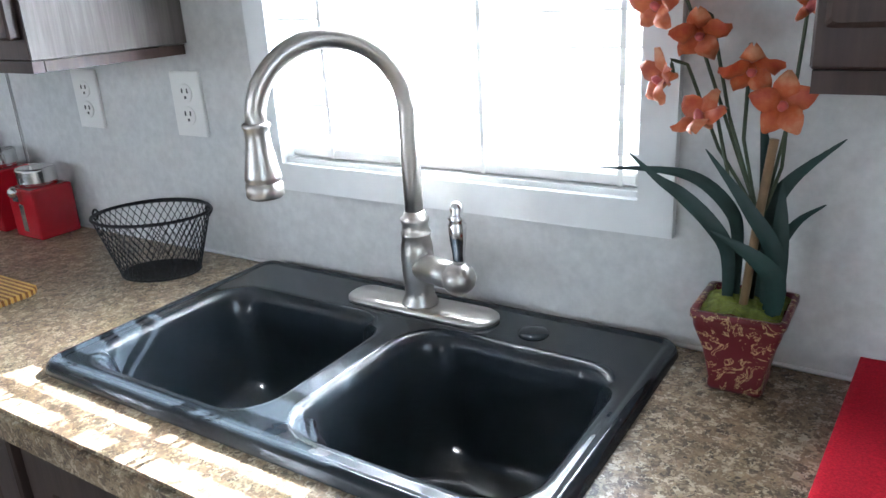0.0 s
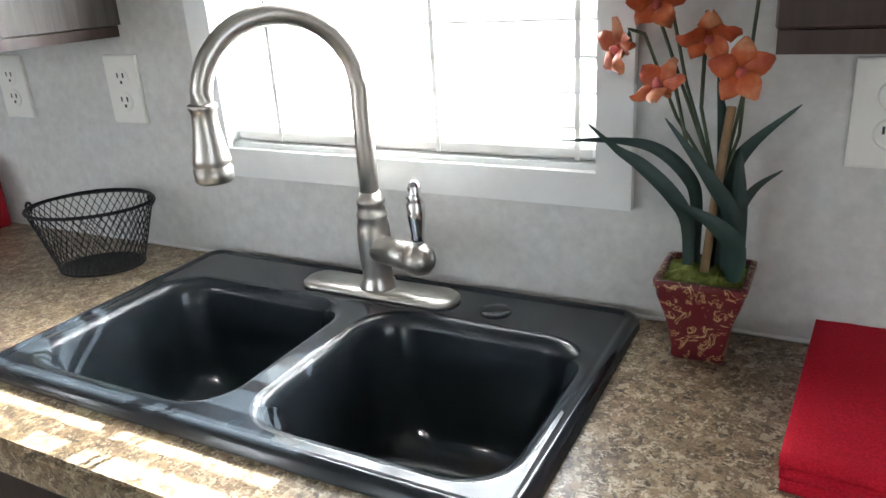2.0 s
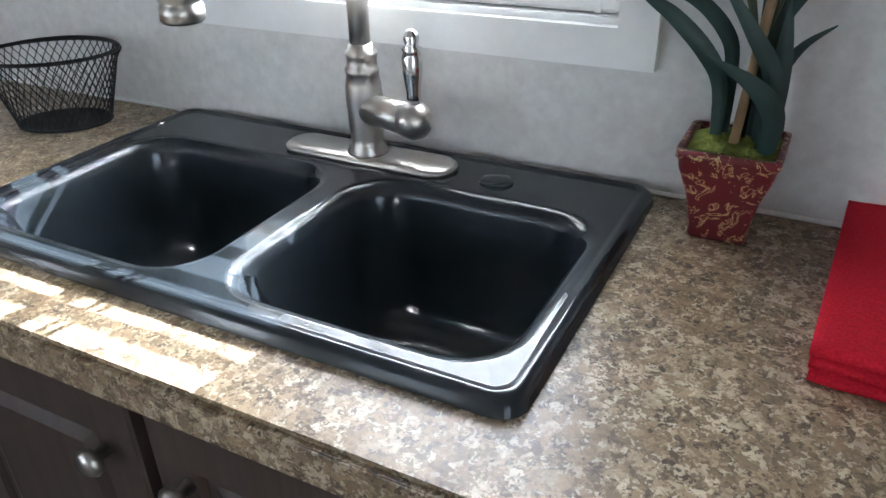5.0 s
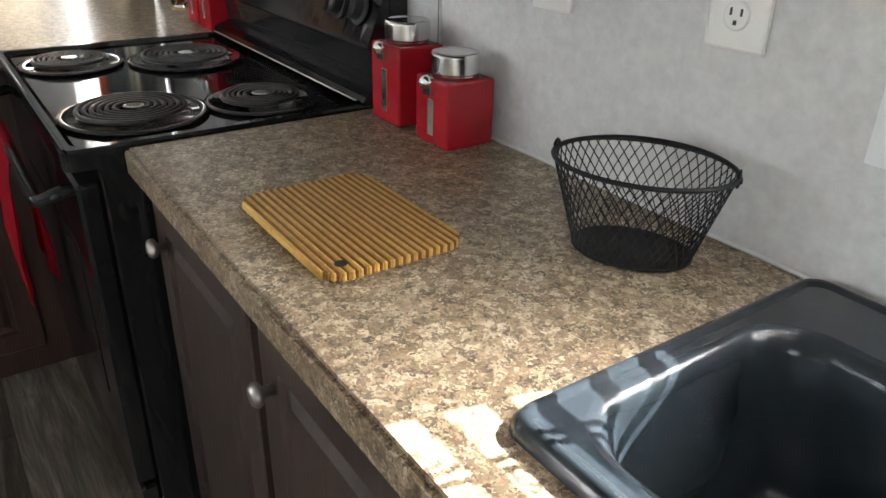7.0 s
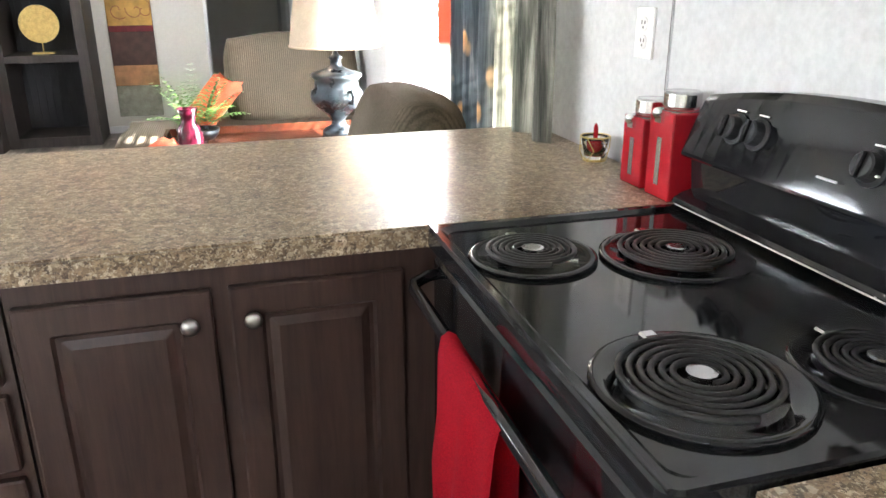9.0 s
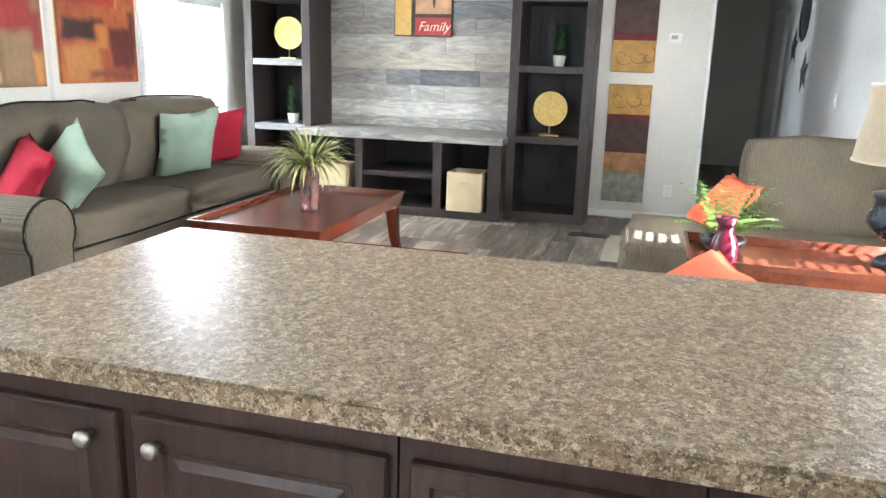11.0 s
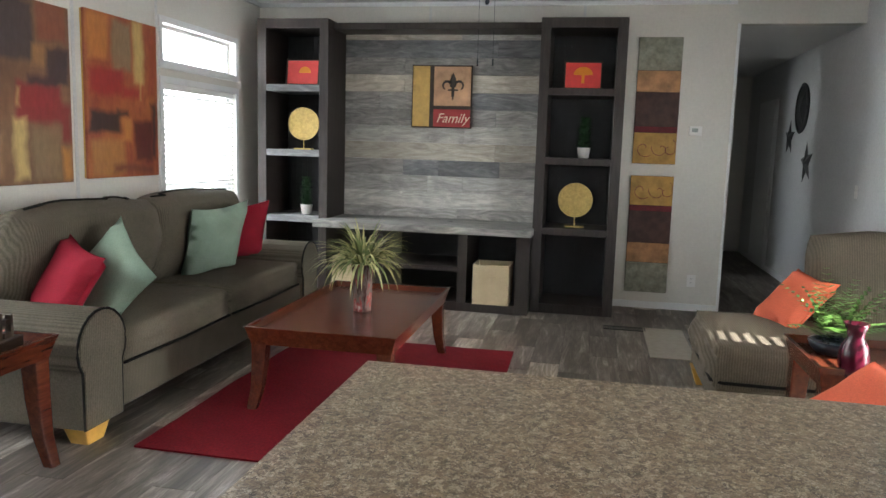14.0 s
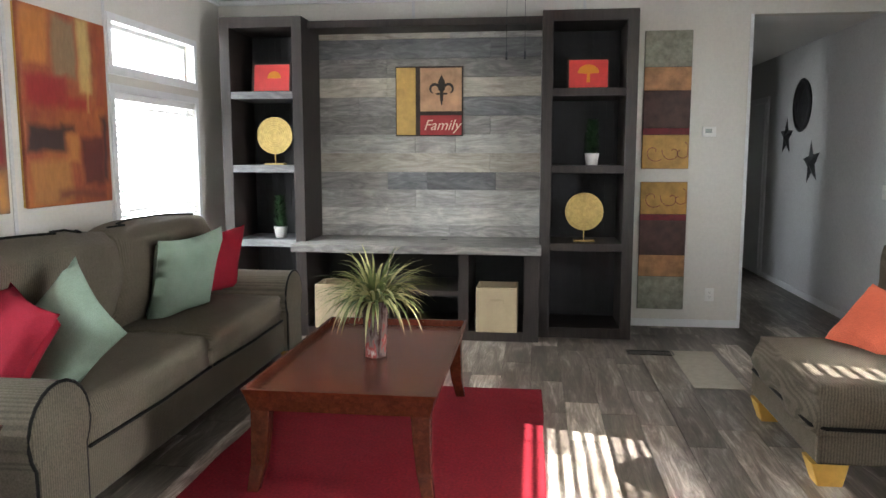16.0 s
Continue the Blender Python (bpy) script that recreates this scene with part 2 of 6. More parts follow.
GRANITE = granite()
WALL = wallpaper()
WALL_WARM = simple("warm_white_wall", (0.65, 0.625, 0.57), 0.65, scale=40, vary=0.04, bump=0.15)
CEIL = simple("ceiling_paint", (0.72, 0.72, 0.70), 0.8, scale=60, vary=0.04, bump=0.3)
WHITE = simple("white_trim_paint", (0.74, 0.75, 0.75), 0.4, scale=20, vary=0.04, bump=0.05)
PLASTIC = simple("white_plastic", (0.78, 0.77, 0.74), 0.35, scale=20, vary=0.02, bump=0)
SLOT = simple("dark_slot", (0.03, 0.03, 0.03), 0.6, bump=0)
FLOOR = floor_vinyl()
BARN = barn_wood("grey_barn_wood", (0.13, 0.128, 0.122), (0.28, 0.27, 0.25), (0.46, 0.44, 0.395))
BARN_BEIGE = barn_wood("beige_barn_wood", (0.28, 0.25, 0.20), (0.45, 0.41, 0.335), (0.60, 0.56, 0.47), 0.15)
BARN_PALE = barn_wood("pale_grey_barn_wood", (0.24, 0.235, 0.222), (0.41, 0.395, 0.36), (0.60, 0.575, 0.525), 0.2)
BARN_SLATE = barn_wood("slate_barn_wood", (0.085, 0.088, 0.092), (0.165, 0.167, 0.17), (0.28, 0.28, 0.275), 0.25)
CABINET = wood("espresso_cabinet", (0.036, 0.018, 0.014), (0.072, 0.039, 0.030), 0.38, (18, 18, 1.3), 0.12, 0.12)
TAUPE = wood("taupe_cabinet", (0.037, 0.023, 0.018), (0.070, 0.048, 0.039), 0.45, (18, 18, 1.3), 0.12, 0.12)
UNIT = wood("dark_unit_wood", (0.018, 0.013, 0.011), (0.045, 0.033, 0.028), 0.5, (14, 14, 1.4), 0.15, 0.1)
UNIT_IN = simple("black_unit_back", (0.014, 0.014, 0.016), 0.55, scale=12, vary=0.25, bump=0.1)
CHERRY = wood("cherry_table_wood", (0.052, 0.012, 0.006), (0.115, 0.028, 0.012), 0.26, (2, 16, 16), 0.06, 0.1)
SINK = simple("black_sink_enamel", (0.021, 0.027, 0.033), 0.13, scale=14, vary=0.15, bump=0.02, wear=0.02)
NICKEL = simple("brushed_nickel", (0.52, 0.50, 0.47), 0.33, 1.0, scale=80, vary=0.04, bump=0.02, wear=0.03)
CHROME = simple("chrome", (0.72, 0.72, 0.72), 0.16, 1.0, scale=20, vary=0.04, bump=0)
STEEL = simple("drain_steel", (0.55, 0.56, 0.57), 0.25, 1.0, scale=30, bump=0.05)
BLACK = simple("black_stove_enamel", (0.013, 0.013, 0.014), 0.065, scale=10, vary=0.2, bump=0.01, wear=0.015)
BLACKM = simple("matt_black_metal", (0.018, 0.018, 0.019), 0.45, scale=40, vary=0.2, bump=0.1)
COIL = simple("burner_coil", (0.035, 0.034, 0.034), 0.42, 0.6, scale=60, vary=0.3, bump=0.15)
RED = simple("red_glaze", (0.34, 0.010, 0.018), 0.22, scale=12, vary=0.15, bump=0.02)
RED_CLOTH = fabric("red_cotton", (0.60, 0.016, 0.036), 0, scale=420)
RUG = fabric("red_rug", (0.150, 0.006, 0.012), 0, scale=70)
SOFA = fabric("taupe_ribbed_upholstery", (0.112, 0.096, 0.071), 24)
SOFA2 = fabric("tweed_upholstery", (0.118, 0.099, 0.073), 24)
PIPING = fabric("dark_piping", (0.012, 0.011, 0.010))
GREEN_CLOTH = fabric("sage_cotton", (0.25, 0.33, 0.255), 0, scale=300)
CRIMSON = fabric("crimson_cotton", (0.26, 0.014, 0.028), 0, scale=300)
ORANGE = fabric("coral_cotton", (0.66, 0.14, 0.075), 0, scale=300)
CREAM = fabric("cream_canvas", (0.52, 0.42, 0.27), 0, scale=260)
SHADE = fabric("beige_lampshade", (0.52, 0.44, 0.33), 0, scale=300)
BOARD_A = wood("light_bamboo", (0.62, 0.36, 0.075), (0.76, 0.48, 0.13), 0.45, (2, 20, 20), 0.05, 0.1)
BOARD_B = wood("dark_bamboo", (0.22, 0.085, 0.016), (0.33, 0.14, 0.03), 0.45, (2, 20, 20), 0.05, 0.1)
WIRE = simple("dark_wire", (0.014, 0.014, 0.016), 0.5, 0.3, bump=0)
LEAF = simple("orchid_leaf", (0.016, 0.042, 0.036), 0.45, scale=20, vary=0.3)
STEM = simple("orchid_stem", (0.05, 0.07, 0.035), 0.6, scale=30, vary=0.3)
BAMBOO = simple("bamboo_stick", (0.24, 0.15, 0.075), 0.6, scale=30, vary=0.3)
MOSS = simple("dry_moss", (0.16, 0.19, 0.03), 0.95, scale=60, vary=0.5, bump=0.9, dist=0.006)
GRASS_A = simple("pale_grass_blade", (0.36, 0.34, 0.15), 0.6, scale=20, vary=0.4)
GRASS_B = simple("green_grass_blade", (0.12, 0.15, 0.045), 0.6, scale=20, vary=0.4)
FERN = simple("fern_leaf", (0.065, 0.145, 0.022), 0.55, scale=20, vary=0.35)
BOX_LEAF = simple("topiary_leaf", (0.016, 0.055, 0.014), 0.6, scale=20, vary=0.4)
POT_W = simple("white_ceramic", (0.7, 0.68, 0.64), 0.3, bump=0)
GOLD = simple("gold_leaf", (0.48, 0.35, 0.12), 0.42, 0.55, scale=40, vary=0.2, bump=0.2)
BRONZE = simple("blue_black_bronze", (0.022, 0.030, 0.036), 0.28, 0.4, scale=25, vary=0.4, bump=0.15)
YELLOW = simple("painted_sofa_foot", (0.48, 0.27, 0.05), 0.45, scale=20, vary=0.15)
TAN = simple("tan_floor_plate", (0.36, 0.32, 0.26), 0.6, scale=20, vary=0.1)
FRAME = wood("dark_picture_frame", (0.02, 0.012, 0.008), (0.06, 0.035, 0.02), 0.4)
CORAL = simple("coral_print", (0.72, 0.05, 0.045), 0.5, scale=10, vary=0.1, bump=0)
ORANGE_P = simple("orange_print", (0.78, 0.27, 0.01), 0.5, scale=10, vary=0.1, bump=0)
GLASS = glass_mat("clear_glass")
BURG = simple("burgundy_glaze", (0.05, 0.004, 0.012), 0.12, scale=14, vary=0.3, bump=0)
SLAT = simple("white_blind_slat", (0.8, 0.8, 0.78), 0.45, scale=20, vary=0.03, bump=0.03)
CURTAIN = curtain_cloth()
PAINT_1 = abstract_paint("abstract_canvas_dark", (0.17, 0.085, 0.05), (0.26, 0.14, 0.075), [
    (-0.14, 0.36, 0.25, 0.20, (0.075, 0.055, 0.055)), (0.25, 0.44, 0.15, 0.14, (0.27, 0.09, 0.05)), (0.17, 0.23, 0.12, 0.08, (0.40, 0.20, 0.08)), (-0.30, 0.05, 0.10, 0.16, (0.24, 0.13, 0.08)),
    (0.29, 0.17, 0.12, 0.13, (0.05, 0.035, 0.04)), (0.16, 0.07, 0.16, 0.06, (0.06, 0.035, 0.04)), (0.13, -0.06, 0.22, 0.13, (0.27, 0.025, 0.03)), (0.34, -0.17, 0.07, 0.14, (0.25, 0.03, 0.03)),
    (-0.05, -0.03, 0.03, 0.06, (0.62, 0.45, 0.18)), (-0.05, -0.33, 0.07, 0.21, (0.60, 0.44, 0.18)), (0.17, -0.36, 0.15, 0.18, (0.27, 0.18, 0.10)), (0.35, -0.42, 0.06, 0.12, (0.55, 0.24, 0.06)), (-0.28, -0.38, 0.11, 0.14, (0.33, 0.19, 0.10))])
PAINT_2 = abstract_paint("abstract_canvas_red", (0.27, 0.05, 0.03), (0.42, 0.13, 0.04), [
    (-0.28, 0.40, 0.13, 0.17, (0.52, 0.20, 0.05)), (-0.02, 0.36, 0.13, 0.19, (0.27, 0.19, 0.11)), (0.18, 0.34, 0.08, 0.24, (0.58, 0.42, 0.16)), (0.34, 0.26, 0.07, 0.26, (0.33, 0.07, 0.035)),
    (-0.20, 0.10, 0.20, 0.11, (0.30, 0.022, 0.026)), (0.10, 0.04, 0.14, 0.06, (0.33, 0.022, 0.026)), (0.20, 0.10, 0.025, 0.12, (0.66, 0.50, 0.18)), (-0.22, -0.17, 0.19, 0.10, (0.022, 0.018, 0.024)), (-0.02, -0.10, 0.08, 0.04, (0.025, 0.018, 0.024)),
    (-0.19, -0.42, 0.20, 0.14, (0.42, 0.19, 0.06)), (0.02, -0.22, 0.07, 0.11, (0.52, 0.22, 0.06)), (0.22, -0.30, 0.14, 0.17, (0.10, 0.02, 0.022)), (0.36, -0.22, 0.05, 0.22, (0.06, 0.025, 0.03)), (0.10, -0.50, 0.26, 0.05, (0.18, 0.05, 0.03))])

# ---- mesh helpers ----


def link(name, bm, mat, parent=None, label="", smooth=False):
    me = bpy.data.meshes.new(name)
    bm.normal_update()
    bm.to_mesh(me)
    bm.free()
    if smooth:
        for p in me.polygons:
            p.use_smooth = True
    if mat:
        me.materials.append(mat)
    ob = new(name, me)
    if parent:
        ob.parent = parent
    if label:
        ob["label"] = label
    return ob


def part(name, bm, mat, parent, label="", smooth=False):
    return link(name, bm, mat, parent, label, smooth)


def thing(name, label, category, at=(0, 0, 0), rz=0.0, group="", kind=""):
    ob = new(name)
    ob.empty_display_size = 0.1
    ob.matrix_basis = pose(*at, 0, 0, rz)
    return tagged(ob, label, category, group, kind)


def box(x0, x1, y0, y1, z0, z1, bevel=0.0, seg=1, bm=None):
    own = bm is None
    bm = bm or bmesh.new()
    m = Matrix.Translation(((x0 + x1) / 2, (y0 + y1) / 2, (z0 + z1) / 2)) @ Matrix.Diagonal((abs(x1 - x0), abs(y1 - y0), abs(z1 - z0), 1))
    r = bmesh.ops.create_cube(bm, size=1, matrix=m)
    if bevel and own:
        bmesh.ops.bevel(bm, geom=bm.edges[:], offset=bevel, segments=seg, profile=0.7, affect="EDGES", clamp_overlap=True)
    return bm


def boxes(rows):
    bm = bmesh.new()
    for r in rows:
        box(*r, bm=bm)
    return bm


def lathe(profile, n=24, bm=None, m=None, cap=True):
    """Rings of (radius, z) swept round z."""
    bm = bm or bmesh.new()
    m = m or Matrix()
    rings = []
    for r, z in profile:
        rings.append([bm.verts.new(m @ Vector((r * math.cos(2 * math.pi * i / n), r * math.sin(2 * math.pi * i / n), z))) for i in range(n)])
    for a, b in zip(rings, rings[1:]):
        for i in range(n):
            bm.faces.new((a[i], a[(i + 1) % n], b[(i + 1) % n], b[i]))
    if cap:
        bm.faces.new(rings[0][::-1])
        bm.faces.new(rings[-1])
    return bm


def tube(points, radius, n=8, bm=None, closed=False):
    """A round rod along points; radius may be a list."""
    bm = bm or bmesh.new()
    pts = [Vector(p) for p in points]
    k = len(pts)
    rad = radius if isinstance(radius, (list, tuple)) else [radius] * k
    rings = []
    up = Vector((0, 0, 1))
    for i, p in enumerate(pts):
        d = (pts[(i + 1) % k] - pts[i - 1]) if closed else (pts[min(i + 1, k - 1)] - pts[max(i - 1, 0)])
        d.normalize()
        side = d.cross(up)
        if side.length < 0.05:
            side = d.cross(Vector((0, 1, 0)))
        side.normalize()
        nor = side.cross(d)
        rings.append([bm.verts.new(p + rad[i] * (math.cos(2 * math.pi * j / n) * side + math.sin(2 * math.pi * j / n) * nor)) for j in range(n)])
    pairs = list(zip(rings, rings[1:]))
    if closed:
        pairs.append((rings[-1], rings[0]))
    for a, b in pairs:
        for j in range(n):
            bm.faces.new((a[j], a[(j + 1) % n], b[(j + 1) % n], b[j]))
    if not closed:
        bm.faces.new(rings[0][::-1])
        bm.faces.new(rings[-1])
    return bm


def rrect(x0, x1, y0, y1, r, z, n=6):
    """Points of a rounded rectangle, anticlockwise."""
    out = []
    for cx, cy, a in ((x1 - r, y0 + r, -90), (x1 - r, y1 - r, 0), (x0 + r, y1 - r, 90), (x0 + r, y0 + r, 180)):
        for i in range(n + 1):
            t = radians(a + 90 * i / n)
            out.append((cx + r * math.cos(t), cy + r * math.sin(t), z))
    return out


def loops(rings, bm=None, cap0=False, cap1=False):
    bm = bm or bmesh.new()
    vs = [[bm.verts.new(p) for p in ring] for ring in rings]
    n = len(vs[0])
    for a, b in zip(vs, vs[1:]):
        for i in range(n):
            bm.faces.new((a[i], a[(i + 1) % n], b[(i + 1) % n], b[i]))
    if cap0:
        bm.faces.new(vs[0][::-1])
    if cap1:
        bm.faces.new(vs[-1])
    return bm


def cushion(w, d, h, puff=0.35, seed=0, cuts=10, pinch=0.0):
    """A soft block, w by d by h round its middle; puff swells its faces."""
    bm = bmesh.new()
    bmesh.ops.create_cube(bm, size=2)
    bmesh.ops.subdivide_edges(bm, edges=bm.edges[:], cuts=cuts, use_grid_fill=True)
    for v in bm.verts:
        p = v.co.copy()
        q = Vector((p.x * math.sqrt(max(0, 1 - puff * p.y * p.y / 2 - puff * p.z * p.z / 2)), p.y * math.sqrt(max(0, 1 - puff * p.x * p.x / 2 - puff * p.z * p.z / 2)), p.z * math.sqrt(max(0, 1 - puff * p.x * p.x / 2 - puff * p.y * p.y / 2))))
        if pinch:
            e = max(abs(p.x), abs(p.y))
            q.z = p.z * (1 - e ** 4) ** 0.5 if e < 1 else 0.0
            k = 1 + pinch * (abs(p.x) * abs(p.y)) ** 3 - 0.06 * (1 - abs(p.x * p.y))
            q.x, q.y = p.x * k, p.y * k
        nn = noise.noise(Vector((p.x * 1.7 + seed, p.y * 1.7, p.z * 1.7)))
        q *= 1 + 0.05 * nn
        v.co = Vector((q.x * w / 2, q.y * d / 2, q.z * h / 2))
    bmesh.ops.remove_doubles(bm, verts=bm.verts[:], dist=1e-5)
    return bm


def moved(bm, m):
    bmesh.ops.transform(bm, matrix=m, verts=bm.verts[:])
    return bm


def blade(base, direction, length, width, droop, bm, steps=5):
    """A bent leaf blade."""
    p, d = Vector(base), Vector(direction).normalized()
    side = d.cross(Vector((0, 0, 1)))
    if side.length < 0.05:
        side = Vector((1, 0, 0))
    side.normalize()
    prev = None
    for i in range(steps + 1):
        f = i / steps
        w = width * (0.5 + 1.2 * f * (1 - f) * 2) * (1 - f ** 3) / 2 + 0.0004
        up = side.cross(d)
        row = (bm.verts.new(p - side * w), bm.verts.new(p + up * w * -0.25), bm.verts.new(p + side * w))
        if prev:
            bm.faces.new((prev[0], prev[1], row[1], row[0]))
            bm.faces.new((prev[1], prev[2], row[2], row[1]))
        prev = row
        p = p + d * (length / steps)
        d = (d + Vector((0, 0, -droop / steps))).normalized()
    return bm

# ---- setting ----
N, S, W, E, H = 0.64, -4.95, -8.72, 2.6, 2.82
T = 0.12


def wall_x(name, y0, y1, x0, x1, z0, z1, holes, mat, label):
    """A wall along x with rectangular openings (x0, x1, z0, z1)."""
    cuts = sorted({x0, x1, *[h[0] for h in holes], *[h[1] for h in holes]})
    rows = []
    for a, b in zip(cuts, cuts[1:]):
        mine = sorted([h for h in holes if h[0] <= a and h[1] >= b], key=lambda h: h[2])
        z = z0
        for h in mine:
            if h[2] > z:
                rows.append((a, b, y0, y1, z, h[2]))
            z = h[3]
        if z < z1:
            rows.append((a, b, y0, y1, z, z1))
    bm = boxes(rows)
    bmesh.ops.remove_doubles(bm, verts=bm.verts[:], dist=1e-5)
    return tagged(link(name, bm, mat), label, "wall", kind="structure")


KW = (-0.645, -0.042, 1.108, 2.0)
NW = (-5.45, -3.25, 0.25, 2.25)
SW1, SW1T = (-4.83, -3.55, 0.25, 1.90), (-4.83, -3.55, 2.06, 2.36)
SW2, SW2T = (-8.17, -6.95, 0.25, 1.90), (-8.17, -6.95, 2.06, 2.36)
# unseen opening, added only to let light reach the kitchen
SW_ADDED, SW_ADDED_T = (-2.6, -1.3, 0.25, 1.90), (-2.6, -1.3, 2.06, 2.36)
wall_x("wall_north", N, N + T, -13.5, E, 0, H, [KW, NW], WALL, "light grey textured vinyl wall panel")
wall_x("wall_south", S - T, S, W, E, 0, H, [SW1, SW1T, SW2, SW2T, SW_ADDED, SW_ADDED_T], WALL_WARM, "warm white textured wall")
tagged(link("wall_east", boxes([(E, E + T, S - T, -3.5, 0, H), (E, E + T, -1.7, N + T, 0, H), (E, E + T, -3.5, -1.7, 0, 0.7), (E, E + T, -3.5, -1.7, 2.3, H)]), WALL_WARM), "plain warm white wall closing the kitchen, with an added unseen window", "wall", kind="structure")
tagged(link("wall_west", boxes([(W - T, W, S - T, -0.405, 0, H), (W - T, W, -0.405, N, 2.62, H)]), WALL_WARM), "warm white wall beside the hallway opening", "wall", kind="structure")
tagged(link("wall_hall_south", boxes([(-10.2, W - T, -0.525, -0.405, 0, H), (-13.5, -11.1, -0.525, -0.405, 0, H), (-11.1, -10.2, -0.525, -0.405, 2.2, H)]), WALL_WARM), "shaded hallway wall with a door opening", "wall", kind="structure")
tagged(link("wall_hall_end", box(-13.6, -13.5, -2.5, N + T, 0, H), WALL_WARM), "plain end wall of the hallway", "wall", kind="structure")
HW = (-11.3, -10.3, 0.9, 2.1)
wall_x("wall_hall_window", -2.6, -2.5, -13.5, W - T, 0, H, [HW], WALL_WARM, "plain wall with a window in the room off the hallway")
tagged(link("wall_hall_room", boxes([(W - T - 0.02, W - T - 0.002, -2.5, -0.525, 0, H)]), WALL_WARM), "plain wall of the room off the hallway", "wall", kind="structure")
tagged(link("ceiling", boxes([(W - T, E + T, S - T, N + T, H, H + 0.1), (-13.6, W - T, -2.6, N + T, 2.62, 2.72)]), CEIL), "white textured ceiling", "ceiling", kind="structure")
tagged(link("ground", box(-400, 400, -400, 400, -0.62, -0.6), simple("dry_ground", (0.3, 0.28, 0.24), 0.9, scale=0.5, vary=0.2)), "pale dry ground outside the windows", "ground", kind="structure")

bm = boxes([(W, W + 0.012, -1.36, -0.405, 0, 0.07), (-7.9, -8.7, S, S + 0.012, 0, 0.07), (-8.1, E, S, S + 0.012, 0, 0.07), (-13.5, -3.35, N - 0.012, N, 0, 0.07), (-10.13, W - T, -0.405, -0.393, 0, 0.07)])
tagged(link("baseboard", bm, WHITE), "narrow white baseboard along the walls", "baseboard", kind="structure")
bm = boxes([(W, W + 0.03, S, -0.43, H - 0.035, H), (W, E, S, S + 0.03, H - 0.035, H)])
tagged(link("crown_trim", bm, WHITE), "white strip where wall meets ceiling", "trim", kind="structure")
bm = boxes([(x - 0.018, x + 0.018, N - 0.004, N, 0.914, H) for x in (-2.60, -1.47, 0.322)] + [(x - 0.015, x + 0.015, S, S + 0.004, 0.07, H) for x in (-5.92, -6.88)] + [(W, W + 0.004, y - 0.012, y + 0.012, 2.6, H) for y in (-3.2, -1.75)])
tagged(link("wall_seam", boxes([(x - 0.0012, x + 0.0012, N - 0.0045, N - 0.0042, 0.914, H) for x in (-2.585, -1.455, 0.336)]), simple("joint_shadow_grey", (0.10, 0.095, 0.09), 0.8, bump=0)), "dark hairline joint beside the wall battens", "trim", kind="structure")
tagged(link("wall_batten", bm, WALL), "flat batten strip covering a wall panel joint", "trim", kind="structure")
bm = boxes([(W - T - 0.006, W + 0.008, -0.41, -0.385, 0, 2.62)])
tagged(link("corner_trim", bm, WHITE), "thin white corner trim at the hallway opening", "trim", kind="structure")


def window(name, hole, y, side, casing=0.045, mullion=True):
    """A white window in a wall along x; side: the way to the room."""
    x0, x1, z0, z1 = hole
    w = thing(name, "white vinyl window with clear panes, bright daylight outside", "window", kind="structure")
    c, p = casing, 0.014 * side
    part("window_casing", boxes([(x0 - c, x0, y, y + p, z0 - c, z1 + c), (x1, x1 + c, y, y + p, z0 - c, z1 + c), (x0, x1, y, y + p, z0 - c, z0), (x0, x1, y, y + p, z1, z1 + c)]), WHITE, w)
    d0, d1 = y - side * 0.10, y - side * 0.065
    f = 0.03
    rows = [(x0, x0 + f, d0, d1, z0, z1), (x1 - f, x1, d0, d1, z0, z1), (x0 + f, x1 - f, d0, d1, z0, z0 + f), (x0 + f, x1 - f, d0, d1, z1 - f, z1)]
    if mullion:
        zm = (z0 + z1) / 2
        rows.append((x0 + f, x1 - f, d0, d1, zm - 0.018, zm + 0.018))
    part("window_frame", boxes(rows), WHITE, w)
    g = part("pane", box(x0 + f, x1 - f, y - side * 0.086, y - side * 0.082, z0 + f, z1 - f), GLASS, w)
    g.visible_shadow = False
    part("window_sill", box(x0, x1, y - side * 0.064, y + side * 0.002, z0 - 0.001, z0 + 0.008), WHITE, w)
    return w


window("window_1", KW, N, -1)
window("window_2", NW, N, -1)
window("window_9", HW, -2.5, 1)
# unseen east window, added to go with the fill lamp there
window("window_10", (1.7, 3.5, 0.7, 2.3), 0, -1).matrix_basis = pose(E, 0, 0, 0, 0, -90)
# the last pair of windows is added, out of view
for i, (a, b) in enumerate(((SW1, SW1T), (SW2, SW2T), (SW_ADDED, SW_ADDED_T))):
    window("window_%d" % (3 + 2 * i), a, S, 1, 0.05)
    window("window_%d" % (4 + 2 * i), b, S, 1, 0.05, False)


